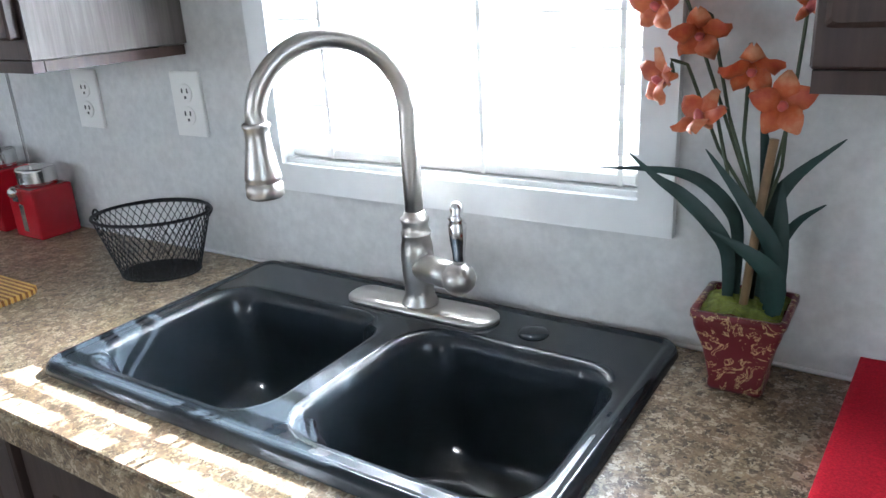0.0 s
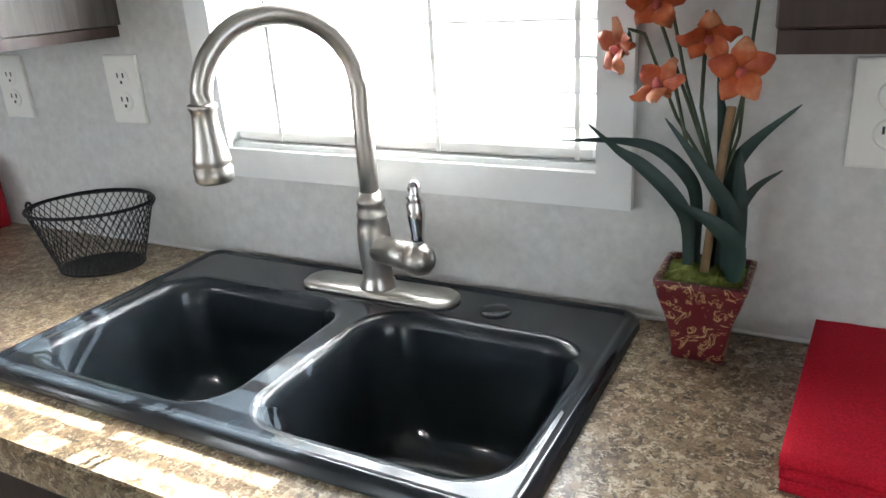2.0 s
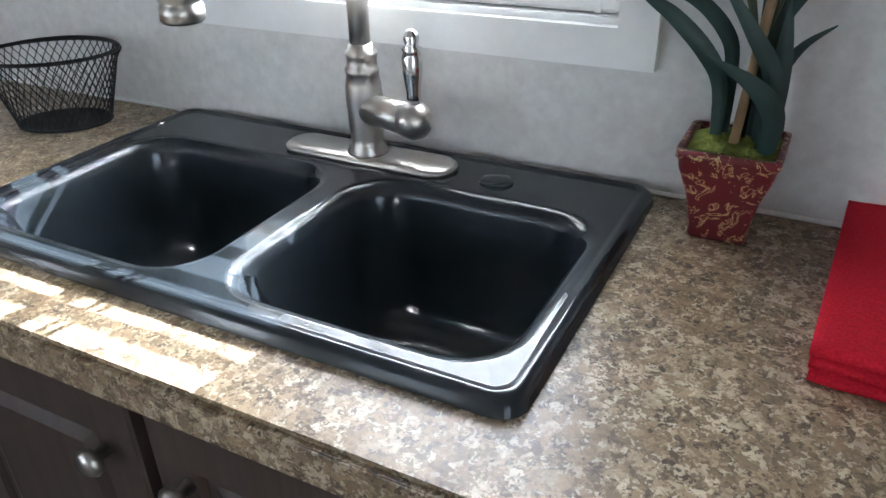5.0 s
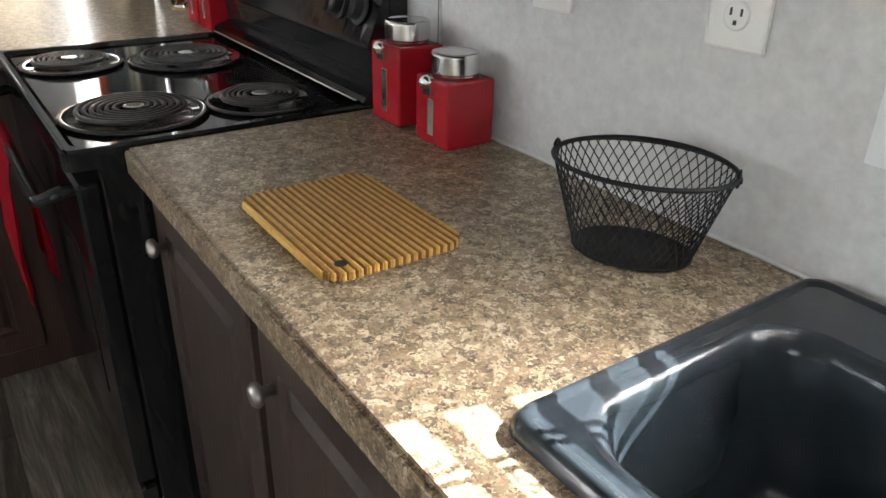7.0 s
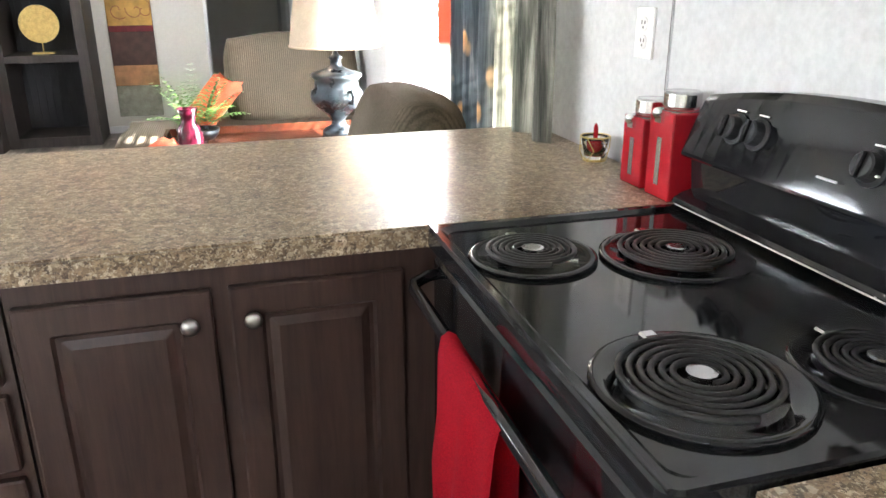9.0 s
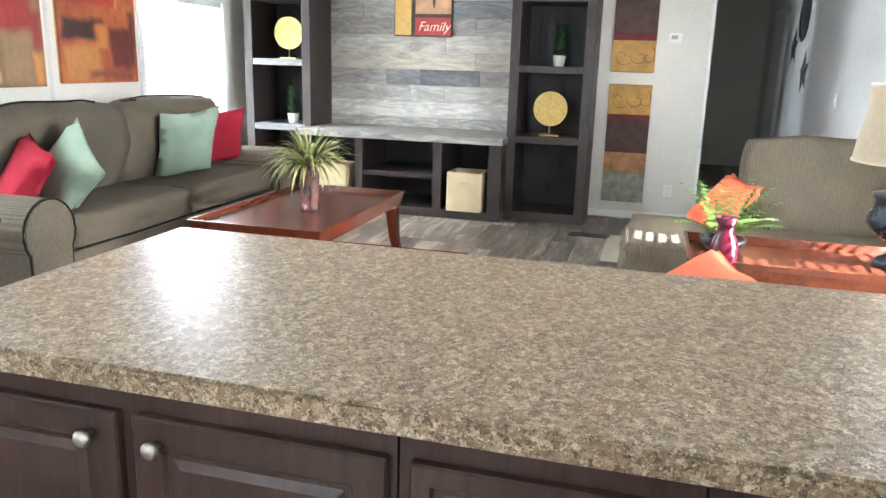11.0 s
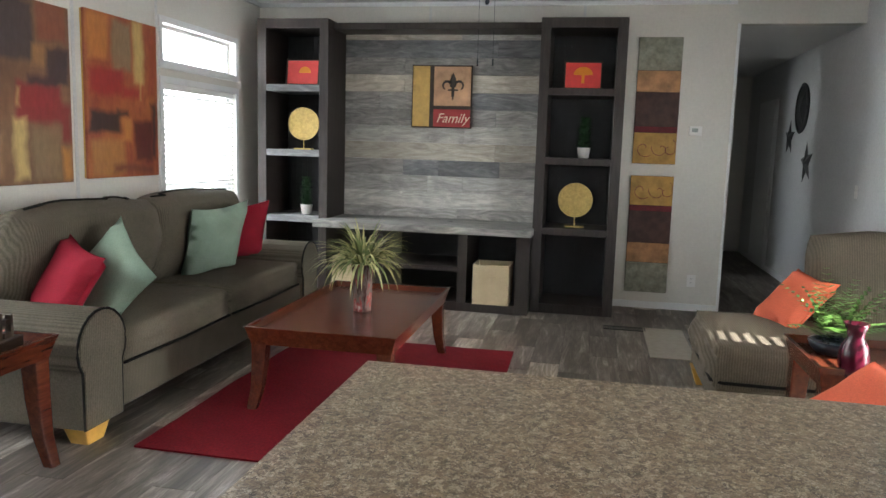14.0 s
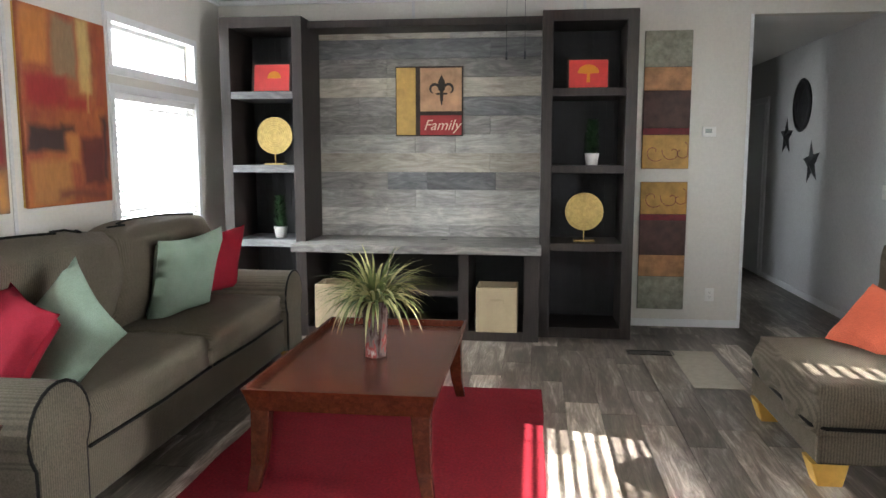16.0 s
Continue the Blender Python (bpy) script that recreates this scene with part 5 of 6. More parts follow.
def family_sign():
    g = thing("family_sign", "wooden sign with a fleur-de-lis, gold strip and the word Family", "sign", (W + 0.052, -3.055, 1.936), 90)
    w, h = 0.585, 0.59
    part("backing", box(-w / 2, w / 2, -0.022, 0, -h / 2, h / 2, 0.003), FRAME, g, "dark wooden backing")
    part("gold_strip", box(-w / 2 + 0.008, -w / 2 + 0.175, -0.027, -0.0225, -h / 2 + 0.01, h / 2 - 0.01, 0.002), simple("mustard_paint", (0.55, 0.35, 0.10), 0.6, scale=15, vary=0.15), g, "mustard painted strip")
    part("tan_panel", box(-w / 2 + 0.215, w / 2 - 0.012, -0.027, -0.0225, -0.085, h / 2 - 0.014, 0.002), simple("tan_antique_paint", (0.46, 0.27, 0.15), 0.6, scale=7, vary=0.35), g, "antiqued tan panel")
    part("red_panel", box(-w / 2 + 0.215, w / 2 - 0.012, -0.027, -0.0225, -h / 2 + 0.01, -0.118, 0.002), simple("brick_red_paint", (0.33, 0.03, 0.03), 0.6, scale=10, vary=0.2), g, "brick red panel")
    dark = simple("dark_motif", (0.03, 0.022, 0.016), 0.6)
    cx, cz = 0.108, 0.10
    fl = bmesh.new()
    lobe = [(0.0, 0.125), (0.026, 0.07), (0.034, 0.035), (0.018, -0.01), (0.012, -0.03), (-0.012, -0.03), (-0.018, -0.01), (-0.034, 0.035), (-0.026, 0.07)]
    fl.faces.new([fl.verts.new((cx + x, -0.0272, cz + z)) for x, z in lobe])
    for s in (-1, 1):
        for i in range(8):
            a0, a1 = i / 8, (i + 1) / 8
            def q(a, k):
                t = radians(200 - 265 * a)
                r = 0.040 + 0.004 * k
                th = 0.017 * math.sin(math.pi * min(1, 0.2 + 0.75 * a)) + 0.003
                return (cx + s * (0.058 + (r + k * th) * math.cos(t)), -0.0272, cz + 0.004 + (r + k * th) * math.sin(t))
            fl.faces.new([fl.verts.new(p) for p in (q(a0, -0.5), q(a1, -0.5), q(a1, 0.5), q(a0, 0.5))])
    for x0, x1, z0, z1 in ((-0.05, 0.05, -0.045, -0.03), (-0.014, 0.014, -0.10, -0.045), (-0.007, 0.007, -0.13, -0.10)):
        fl.faces.new([fl.verts.new((cx + x, -0.0272, cz + z)) for x, z in ((x0, z0), (x1, z0), (x1, z1), (x0, z1))])
    r = bmesh.ops.extrude_face_region(fl, geom=fl.faces[:])
    bmesh.ops.translate(fl, vec=(0, -0.003, 0), verts=[v for v in r["geom"] if isinstance(v, bmesh.types.BMVert)])
    bmesh.ops.recalc_face_normals(fl, faces=fl.faces[:])
    part("fleur_de_lis", fl, dark, g, "dark fleur-de-lis motif")
    cu = bpy.data.curves.new("lettering", "FONT")
    cu.body, cu.size, cu.extrude, cu.align_x, cu.align_y, cu.shear = "Family", 0.125, 0.001, "CENTER", "CENTER", 0.35
    tmp = new("lettering", cu)
    me = bpy.data.meshes.new_from_object(tmp.evaluated_get(bpy.context.evaluated_depsgraph_get()))
    bpy.data.objects.remove(tmp)
    me.materials.append(simple("cream_lettering", (0.75, 0.62, 0.45), 0.6, bump=0))
    ob = new("lettering", me)
    ob.parent = g
    ob.matrix_basis = pose(cx, -0.0285, -0.205, 90, 0, 0)
    ob["label"] = "cream slanted lettering"


family_sign()


def shelf_print(y, z, kind):
    p = framed("framed_print", "small coral framed print with an orange motif leaning on a shelf", Matrix.Translation((-8.40, y, z + 0.128)) @ pose(0, 0, 0, 0, 0, 90) @ pose(0, 0, 0, -8, 0, 0), 0.34, 0.255, CORAL, 0.016, FRAME, 0.014)
    bm = bmesh.new()
    n = 14
    if kind:
        pts = [(0.085 * math.cos(math.pi * i / n), 0.005 + 0.07 * math.sin(math.pi * i / n)) for i in range(n + 1)] + [(-0.012, 0.0), (-0.014, -0.07), (0.014, -0.07), (0.012, 0.0)]
    else:
        pts = [(0.02 + 0.06 * math.cos(math.pi * i / n), -0.005 + 0.06 * math.sin(math.pi * i / n)) for i in range(n + 1)]
    bm.faces.new([bm.verts.new((x, -0.0085, q)) for x, q in pts])
    r = bmesh.ops.extrude_face_region(bm, geom=bm.faces[:])
    bmesh.ops.translate(bm, vec=(0, 0.001, 0), verts=[v for v in r["geom"] if isinstance(v, bmesh.types.BMVert)])
    part("motif", bm, ORANGE_P, p, "orange motif")


shelf_print(-4.36, 1.996, 0)
shelf_print(-1.73, 1.996, 1)


def gold_disc(y, z):
    d = thing("gold_disc_ornament", "round ribbed gold disc ornament on a small stand", "ornament", (-8.36, y, z))
    prof = [(0.003, 0.012), (0.02, 0.013)]
    for i in range(1, 9):
        prof += [(0.018 * i, 0.012), (0.018 * i + 0.009, 0.014)]
    prof += [(0.155, 0.012), (0.156, 0.0), (0.15, -0.008), (0.003, -0.008)]
    part("disc", lathe(prof, 36, None, pose(0, 0, 0.245, 0, 90, 0)), GOLD, d, "", False)
    part("rod", tube([(0, 0, 0.01), (0, 0, 0.10)], 0.005), GOLD, d)
    part("foot", box(-0.04, 0.04, -0.085, 0.085, 0.0, 0.014, 0.002), GOLD, d)


gold_disc(-4.335, 1.396)
gold_disc(-1.74, 0.776)


def topiary(y, z):
    t = thing("potted_topiary", "small dark green artificial shrub in a white pot", "potted plant", (-8.36, y, z))
    part("pot", lathe([(0.045, 0), (0.058, 0.09), (0.06, 0.095), (0.053, 0.095), (0.05, 0.08)], 20), POT_W, t, "small white pot", True)
    rnd = random.Random(int(100 * z))
    bm = bmesh.new()
    for i in range(380):
        h = rnd.uniform(0.1, 0.37)
        r = 0.06 * (1 - (h - 0.1) / 0.36) ** 0.5 * rnd.uniform(0.4, 1.0) + 0.008
        a = rnd.uniform(0, 2 * math.pi)
        blade((r * math.cos(a) * 0.6, r * math.sin(a) * 0.6, h - 0.02), (math.cos(a), math.sin(a), rnd.uniform(0.2, 1.4)), rnd.uniform(0.03, 0.05), 0.017, 0.4, bm, 2)
    part("foliage", bm, BOX_LEAF, t)
    part("trunk", tube([(0, 0, 0.07), (0, 0, 0.34)], 0.005), STEM, t)


topiary(-4.305, 0.776)
topiary(-1.69, 1.396)


def fabric_bin(y, x=-8.13):
    b = thing("fabric_bin", "cream folding fabric storage bin in the wall unit", "storage bin", (x, y, 0.086), 90)
    w = 0.325
    bm = loops([rrect(-w / 2, w / 2, -w / 2, w / 2, 0.012, 0.0, 3), rrect(-w / 2, w / 2, -w / 2, w / 2, 0.012, 0.352, 3), rrect(-w / 2 + 0.008, w / 2 - 0.008, -w / 2 + 0.008, w / 2 - 0.008, 0.01, 0.354, 3), rrect(-w / 2 + 0.01, w / 2 - 0.01, -w / 2 + 0.01, w / 2 - 0.01, 0.01, 0.01, 3)], None, True, True)
    part("box", bm, CREAM, b)
    part("pull", box(-0.055, 0.055, -w / 2 - 0.006, -w / 2 - 0.0005, 0.235, 0.262, 0.003), CREAM, b, "cloth pull handle")


fabric_bin(-2.43)
fabric_bin(-3.74)


def wall_panel(z0, z1, flip):
    y0, y1 = -1.25, -0.865
    p = thing("wall_art_panel", "tall canvas panel with carved bands in stone, copper, brown and gold", "wall art", (W, 0, 0), 0, "pair of wall panels")
    stone = simple("verdigris_stone_paint", (0.27, 0.27, 0.21), 0.7, scale=18, vary=0.35, bump=0.6, dist=0.004)
    copper = simple("copper_paint", (0.42, 0.21, 0.09), 0.5, 0.1, scale=9, vary=0.4, bump=0.4, dist=0.003)
    brown = simple("umber_paint", (0.075, 0.035, 0.027), 0.6, scale=14, vary=0.3, bump=0.3)
    crim = simple("oxblood_paint", (0.15, 0.012, 0.016), 0.6, scale=14, vary=0.3)
    gold = simple("ochre_gold_paint", (0.43, 0.24, 0.05), 0.5, 0.1, scale=12, vary=0.25, bump=0.4, dist=0.003)
    bands = [(0.26, stone), (0.17, copper), (0.27, brown), (0.05, crim), (0.25, gold)]
    L = z1 - z0
    z = z1
    if flip:
        bands = bands[::-1]
    part("canvas", box(0.001, 0.020, y0, y1, z0, z1), FRAME, p)
    for f, mat in bands:
        b = part("band", box(0.0205, 0.027, y0 + 0.001, y1 - 0.001, z - f * L + 0.0015, z - 0.0015, 0.002), mat, p)
        if mat is gold:
            zc = z - f * L / 2
            bm = bmesh.new()
            for k, (cy, s) in enumerate(((-1.15, 1), (-1.0, -1), (-0.93, 1))):
                pts = []
                for i in range(26):
                    a = i / 25
                    t = 5.5 * a + k
                    r = 0.012 + 0.075 * a
                    pts.append((0.0275, max(y0 + 0.01, min(y1 - 0.01, cy + s * r * math.cos(t))), max(z - f * L + 0.01, min(z - 0.01, zc + r * math.sin(t)))))
                tube(pts, 0.0028, 5, bm)
            part("scrollwork", bm, crim, b, "dark carved scrolls")
        z -= f * L


wall_panel(1.362, 2.50, False)
wall_panel(0.16, 1.252, True)
th = thing("thermostat", "white wall thermostat beside the hallway", "thermostat", (W, -0.705, 1.672))
part("case", box(0, 0.028, -0.055, 0.055, -0.042, 0.042, 0.006, 2), PLASTIC, th)
part("display", box(0.0282, 0.0292, -0.034, 0.02, -0.012, 0.022), simple("lcd_grey", (0.32, 0.36, 0.33), 0.3, bump=0), th)
v = thing("floor_register", "dark metal floor air register set in the floor", "floor vent", (-7.78, -1.27, 0.0055), 90)
part("frame", boxes([(-0.17, 0.17, -0.06, -0.05, 0, 0.006), (-0.17, 0.17, 0.05, 0.06, 0, 0.006), (-0.17, -0.16, -0.05, 0.05, 0, 0.006), (0.16, 0.17, -0.05, 0.05, 0, 0.006)]), BLACKM, v)
for k in range(16):
    part("slat", box(-0.157 + k * 0.02, -0.147 + k * 0.02, -0.05, 0.05, 0.0, 0.005), BLACKM, v)
tagged(link("floor_mat", box(-7.86, -6.93, -1.12, -0.80, 0.0055, 0.010, 0.002), TAN), "plain beige rectangular mat on the floor near the hallway", "mat")


def sofa():
    x0, x1, yf, yb = -7.52, -4.45, -3.86, -4.88
    s = thing("sofa", "grey-brown ribbed fabric sofa with two seats, dark piping and yellow feet", "sofa")
    A = 0.36
    part("base", box(x0 + 0.05, x1 - 0.05, yb + 0.05, yf - 0.04, 0.09, 0.31, 0.02, 2), SOFA, s)
    for ax in (x0, x1 - A):
        prof = []
        r = A / 2
        cz = 0.65 - r
        for i in range(17):
            a = radians(-35 + 250 * i / 16)
            prof.append((ax + r + r * math.cos(a), cz + r * math.sin(a)))
        prof += [(ax + 0.035, 0.09), (ax + A - 0.035, 0.09)]
        rings = [[(x if k not in (0, 5) else ax + r + (x - ax - r) * 0.93, y, z if k not in (0, 5) else cz + (z - cz) * 0.95 if z > 0.1 else z) for x, z in prof] for k, y in enumerate((yf, yf - 0.015, yf - 0.3, yb + 0.4, yb + 0.12, yb + 0.1))]
        a = part("arm", loops(rings, None, True, True), SOFA, s, "rolled arm", False)
        part("piping", tube([(x, yf - 0.008, z) for x, z in prof], 0.007, 6, None, True), PIPING, a, "dark piping round the arm front", True)
    xm = (x0 + x1) / 2
    cw = (x1 - x0 - 2 * A) / 2
    for i, cx in enumerate((x0 + A + cw / 2, x1 - A - cw / 2)):
        c = part("seat_cushion", moved(cushion(cw - 0.002, 0.80, 0.21, 0.16, i * 3.0), Matrix.Translation((cx, yf - 0.42, 0.405))), SOFA, s, "plump seat cushion", True)
        part("piping", tube([(cx - cw / 2 + 0.02, yf - 0.028, 0.325), (cx, yf - 0.018, 0.322), (cx + cw / 2 - 0.02, yf - 0.028, 0.325)], 0.008, 6), PIPING, c, "", True)
        b = moved(cushion(cw + 0.16, 0.36, 0.66, 0.42, 5 + i * 4.0), pose(cx, yb + 0.32, 0.765, -13, 0, 0))
        ridge = []
        for k in range(15):
            near = [v.co for v in b.verts if abs(v.co.x - (cx - 0.44 * cw + 0.88 * cw * k / 14)) < 0.07]
            ridge.append(max(near, key=lambda c: c.z) + Vector((0, 0.02, 0.003)))
        bc = part("back_cushion", b, SOFA, s, "loose pillow back", True)
        part("piping", tube(ridge, 0.007, 6), PIPING, bc, "", True)
    part("back_frame", box(x0 + 0.08, x1 - 0.08, yb, yb + 0.2, 0.09, 0.86, 0.05, 3), SOFA, s)
    for fx in (x0 + 0.1, x1 - 0.13):
        for fy in (yf - 0.07, yb + 0.1):
            part("foot", loops([rrect(fx - 0.06, fx + 0.06, fy - 0.05, fy + 0.05, 0.008, 0.0055, 2), rrect(fx - 0.09, fx + 0.09, fy - 0.065, fy + 0.065, 0.008, 0.09, 2)], None, True, True), YELLOW, s, "yellow painted block foot")


sofa()


def pillow(x, y, z, size, mat, label, rx, ry, rz, seed):
    p = thing("throw_pillow", label, "pillow", (x, y, z), 0, "throw pillows")
    p.matrix_basis = pose(x, y, z, rx, ry, rz)
    part("cover", cushion(size, size, size * 0.34, 0.3, seed, 12, 0.07), mat, p, "", True)


pillow(-4.87, -4.25, 0.70, 0.42, CRIMSON, "crimson throw pillow lying against the sofa arm", 62, 10, 58, 1)
pillow(-5.12, -4.17, 0.69, 0.47, GREEN_CLOTH, "sage green throw pillow leaning on the sofa cushions", 64, 34, 58, 2)
pillow(-6.50, -4.28, 0.74, 0.52, GREEN_CLOTH, "sage green throw pillow standing on the sofa seat", 72, 4, -16, 3)
pillow(-7.02, -4.34, 0.74, 0.46, CRIMSON, "crimson throw pillow behind the green one", 72, 4, -30, 4)


def canvas(name, x, z0, z1, w, mat, label):
    c = thing(name, label, "painting", (x, S, (z0 + z1) / 2), 180, "pair of paintings")
    h = z1 - z0
    part("canvas", box(-w / 2, w / 2, -0.036, -0.012, -h / 2, h / 2, 0.004), mat, c, "painted canvas")
    part("stretcher", boxes([(-w / 2 + 0.004, w / 2 - 0.004, -0.0115, 0, -h / 2 + 0.004, -h / 2 + 0.04), (-w / 2 + 0.004, w / 2 - 0.004, -0.0115, 0, h / 2 - 0.04, h / 2 - 0.004), (-w / 2 + 0.004, -w / 2 + 0.04, -0.0115, 0, -h / 2 + 0.041, h / 2 - 0.041), (w / 2 - 0.04, w / 2 - 0.004, -0.0115, 0, -h / 2 + 0.041, h / 2 - 0.041)]), BOARD_A, c, "pale wooden stretcher")


canvas("abstract_painting", -5.435, 1.165, 2.26, 0.81, PAINT_1, "abstract canvas painting in dark red, brown and ochre blocks")
canvas("abstract_painting", -6.405, 1.18, 2.30, 0.83, PAINT_2, "abstract canvas painting in red, orange and gold blocks")


def tray_table(name, label, x0, x1, y0, y1, h, cat, tray=0.035, group=""):
    cx, cy = (x0 + x1) / 2, (y0 + y1) / 2
    t = thing(name, label, cat, (cx, cy, 0.0055), 0, group)
    w, d = (x1 - x0) / 2, (y1 - y0) / 2
    k = 0.030
    part("apron", loops([rrect(-w + k, w - k, -d + k, d - k, 0.006, h - 0.10, 2), rrect(-w + k * 0.4, w - k * 0.4, -d + k * 0.4, d - k * 0.4, 0.006, h - 0.03, 2), rrect(-w, w, -d, d, 0.006, h, 2), rrect(-w + 0.018, w - 0.018, -d + 0.018, d - 0.018, 0.006, h + 0.001, 2), rrect(-w + k, w - k, -d + k, d - k, 0.004, h - tray, 2)], None, True, False), CHERRY, t, "flared tray edge")
    part("tabletop", box(-w + k - 0.004, w - k + 0.004, -d + k - 0.004, d - k + 0.004, h - tray - 0.012, h - tray + 0.001), CHERRY, t)
    for sx in (-1, 1):
        for sy in (-1, 1):
            rings = []
            for z, o, a in ((h - 0.10, 0.048, 0.042), (h * 0.55, 0.046, 0.038), (h * 0.25, 0.040, 0.032), (0.0, 0.022, 0.026)):
                px, py = sx * (w - o - a * 0.6), sy * (d - o - a * 0.6)
                rings.append(rrect(px - a, px + a, py - a, py + a, 0.006, z, 2))
            part("leg", loops(rings, None, True, True), CHERRY, t)
    return t


tray_table("coffee_table", "cherry wood coffee table with a tray top on the rug", -6.62, -5.14, -3.39, -2.54, 0.462, "coffee table").location.z = 0.016
tray_table("end_table", "reddish cherry wood end table with a tray top beside the sofa", -4.32, -3.60, -4.55, -3.85, 0.595, "end table", group="end tables")
tray_table("end_table", "reddish cherry wood end table with a tray top between the armchairs", -5.38, -4.78, -0.63, 0.52, 0.595, "end table", group="end tables")

rug = bmesh.new()
bmesh.ops.create_grid(rug, x_segments=44, y_segments=30, size=0.5)
for q in rug.verts:
    q.co = Vector((q.co.x * 2.21 - 5.655, q.co.y * 1.58 - 2.87, 0.015 + 0.0012 * noise.noise(q.co * 40)))
    edge = max(abs(q.co.x + 5.655) / 1.105, abs(q.co.y + 2.87) / 0.79)
    q.co.x += 0.012 * noise.noise(q.co * 3) * (edge > 0.98)
    q.co.y += 0.012 * noise.noise(q.co * 3 + Vector((5, 0, 0))) * (edge > 0.98)
r = bmesh.ops.extrude_face_region(rug, geom=rug.faces[:])
bmesh.ops.translate(rug, vec=(0, 0, -0.0095), verts=[e for e in r["geom"] if isinstance(e, bmesh.types.BMVert)])
bmesh.ops.recalc_face_normals(rug, faces=rug.faces[:])
tagged(link("area_rug", rug, RUG), "plain crimson woven area rug under the coffee table", "rug")


def grass_vase():
    t = thing("grass_vase", "tall glass vase of pale green ornamental grass on the coffee table", "vase", (-5.87, -2.95, 0.016 + 0.462 - 0.034))
    m = Mat("brown_marbled_glass", 0.12)
    n = m.noise(14, 4, m.map((2, 2, 0.7)))
    m.colour(m.ramp(n, (0.35, (0.035, 0.012, 0.010)), (0.52, (0.12, 0.09, 0.08)), (0.62, (0.20, 0.03, 0.025)), (0.75, (0.35, 0.30, 0.27))))
    part("vase", lathe([(0.055, 0.0), (0.06, 0.006), (0.056, 0.04), (0.062, 0.16), (0.069, 0.27), (0.075, 0.295), (0.069, 0.295), (0.062, 0.25)], 24), m.m, t, "marbled brown glass vase", True)
    rnd = random.Random(3)
    for mat, n in ((GRASS_A, 130), (GRASS_B, 110)):
        bm = bmesh.new()
        for i in range(n):
            a = rnd.uniform(0, 2 * math.pi)
            lean = rnd.uniform(0.05, 1.35)
            blade((0.03 * math.cos(a), 0.03 * math.sin(a), 0.265), (lean * math.cos(a), lean * math.sin(a), 1.0), rnd.uniform(0.22, 0.38), 0.017, rnd.uniform(1.2, 3.4), bm, 6)
        part("grass_tuft", bm, mat, t)


grass_vase()


def table_lamp(x, y, z, shade_r=0.21):
    l = thing("table_lamp", "blue-black urn table lamp with a beige fabric shade", "table lamp", (x, y, z), 0, "table lamps")
    part("base", lathe([(0.085, 0.0), (0.085, 0.03), (0.07, 0.04), (0.04, 0.06), (0.035, 0.085), (0.055, 0.11), (0.115, 0.16), (0.14, 0.20), (0.138, 0.235), (0.118, 0.255), (0.115, 0.30), (0.135, 0.315), (0.13, 0.33), (0.075, 0.345), (0.03, 0.365), (0.028, 0.40), (0.04, 0.41), (0.02, 0.425), (0.012, 0.44), (0.01, 0.49)], 32), BRONZE, l, "", True)
    for k in (0, 180):
        a = radians(k + 20)
        part("ear", tube([(0.13 * math.cos(a) + u * math.cos(a), 0.13 * math.sin(a) + u * math.sin(a), w) for u, w in ((-0.005, 0.24), (0.03, 0.255), (0.045, 0.225), (0.03, 0.19), (0.0, 0.19))], 0.01, 8), BRONZE, l, "", True)
    h0, h1, r0, r1 = 0.47, 0.80, shade_r, shade_r * 0.86
    part("shade", lathe([(r0, h0), (r0 * 0.955, h0 + 0.09), (r1 * 1.0, h0 + 0.22), (r1, h1), (r1 - 0.006, h1), (r1 - 0.006, h0 + 0.22), (r0 * 0.955 - 0.006, h0 + 0.09), (r0 - 0.006, h0)], 36, None, None, False), SHADE, l, "beige fabric bell shade", True)
    part("shade_trim", tube([(r0 * math.cos(t), r0 * math.sin(t), h0) for t in [2 * math.pi * i / 36 for i in range(36)]], 0.006, 6, None, True), SHADE, l)
    part("harp", tube([(0, 0, 0.48), (0, 0, h1 - 0.02)], 0.004), BRONZE, l)
    for k in range(3):
        a = 2 * math.pi * k / 3
        part("spoke", tube([(0, 0, h1 - 0.02), (r1 * math.cos(a), r1 * math.sin(a), h1 - 0.01)], 0.003, 5), BRONZE, l)


table_lamp(-3.98, -4.33, 0.566, 0.25)
table_lamp(-5.12, 0.27, 0.566, 0.235)

f = thing("figurine", "brown and gold carved finial ornament on the end table", "ornament", (-3.86, -4.06, 0.566))
part("figure", lathe([(0.06, 0.0), (0.062, 0.02), (0.045, 0.04), (0.03, 0.06), (0.045, 0.085), (0.035, 0.11), (0.05, 0.13), (0.055, 0.17), (0.04, 0.19), (0.035, 0.21), (0.02, 0.24), (0.018, 0.27), (0.006, 0.30)], 16), simple("brown_gold_glaze", (0.10, 0.05, 0.018), 0.35, scale=18, vary=0.7, bump=0.3), f)
b = thing("carved_word_ornament", "dark carved wooden word ornament on a narrow plinth", "ornament", (-4.06, -3.97, 0.566), 8)
part("plinth", box(-0.17, 0.17, -0.035, 0.035, 0.0, 0.045, 0.003), FRAME, b)
rnd = random.Random(9)
for k in range(4):
    x = -0.14 + k * 0.075
    part("letter", boxes([(x, x + 0.02, -0.012, 0.012, 0.0455, 0.14 + 0.02 * (k % 2)), (x + 0.021, x + 0.058, -0.012, 0.012, 0.0455, 0.07), (x + 0.021, x + 0.05, -0.012, 0.012, 0.10, 0.125)]), FRAME, b)


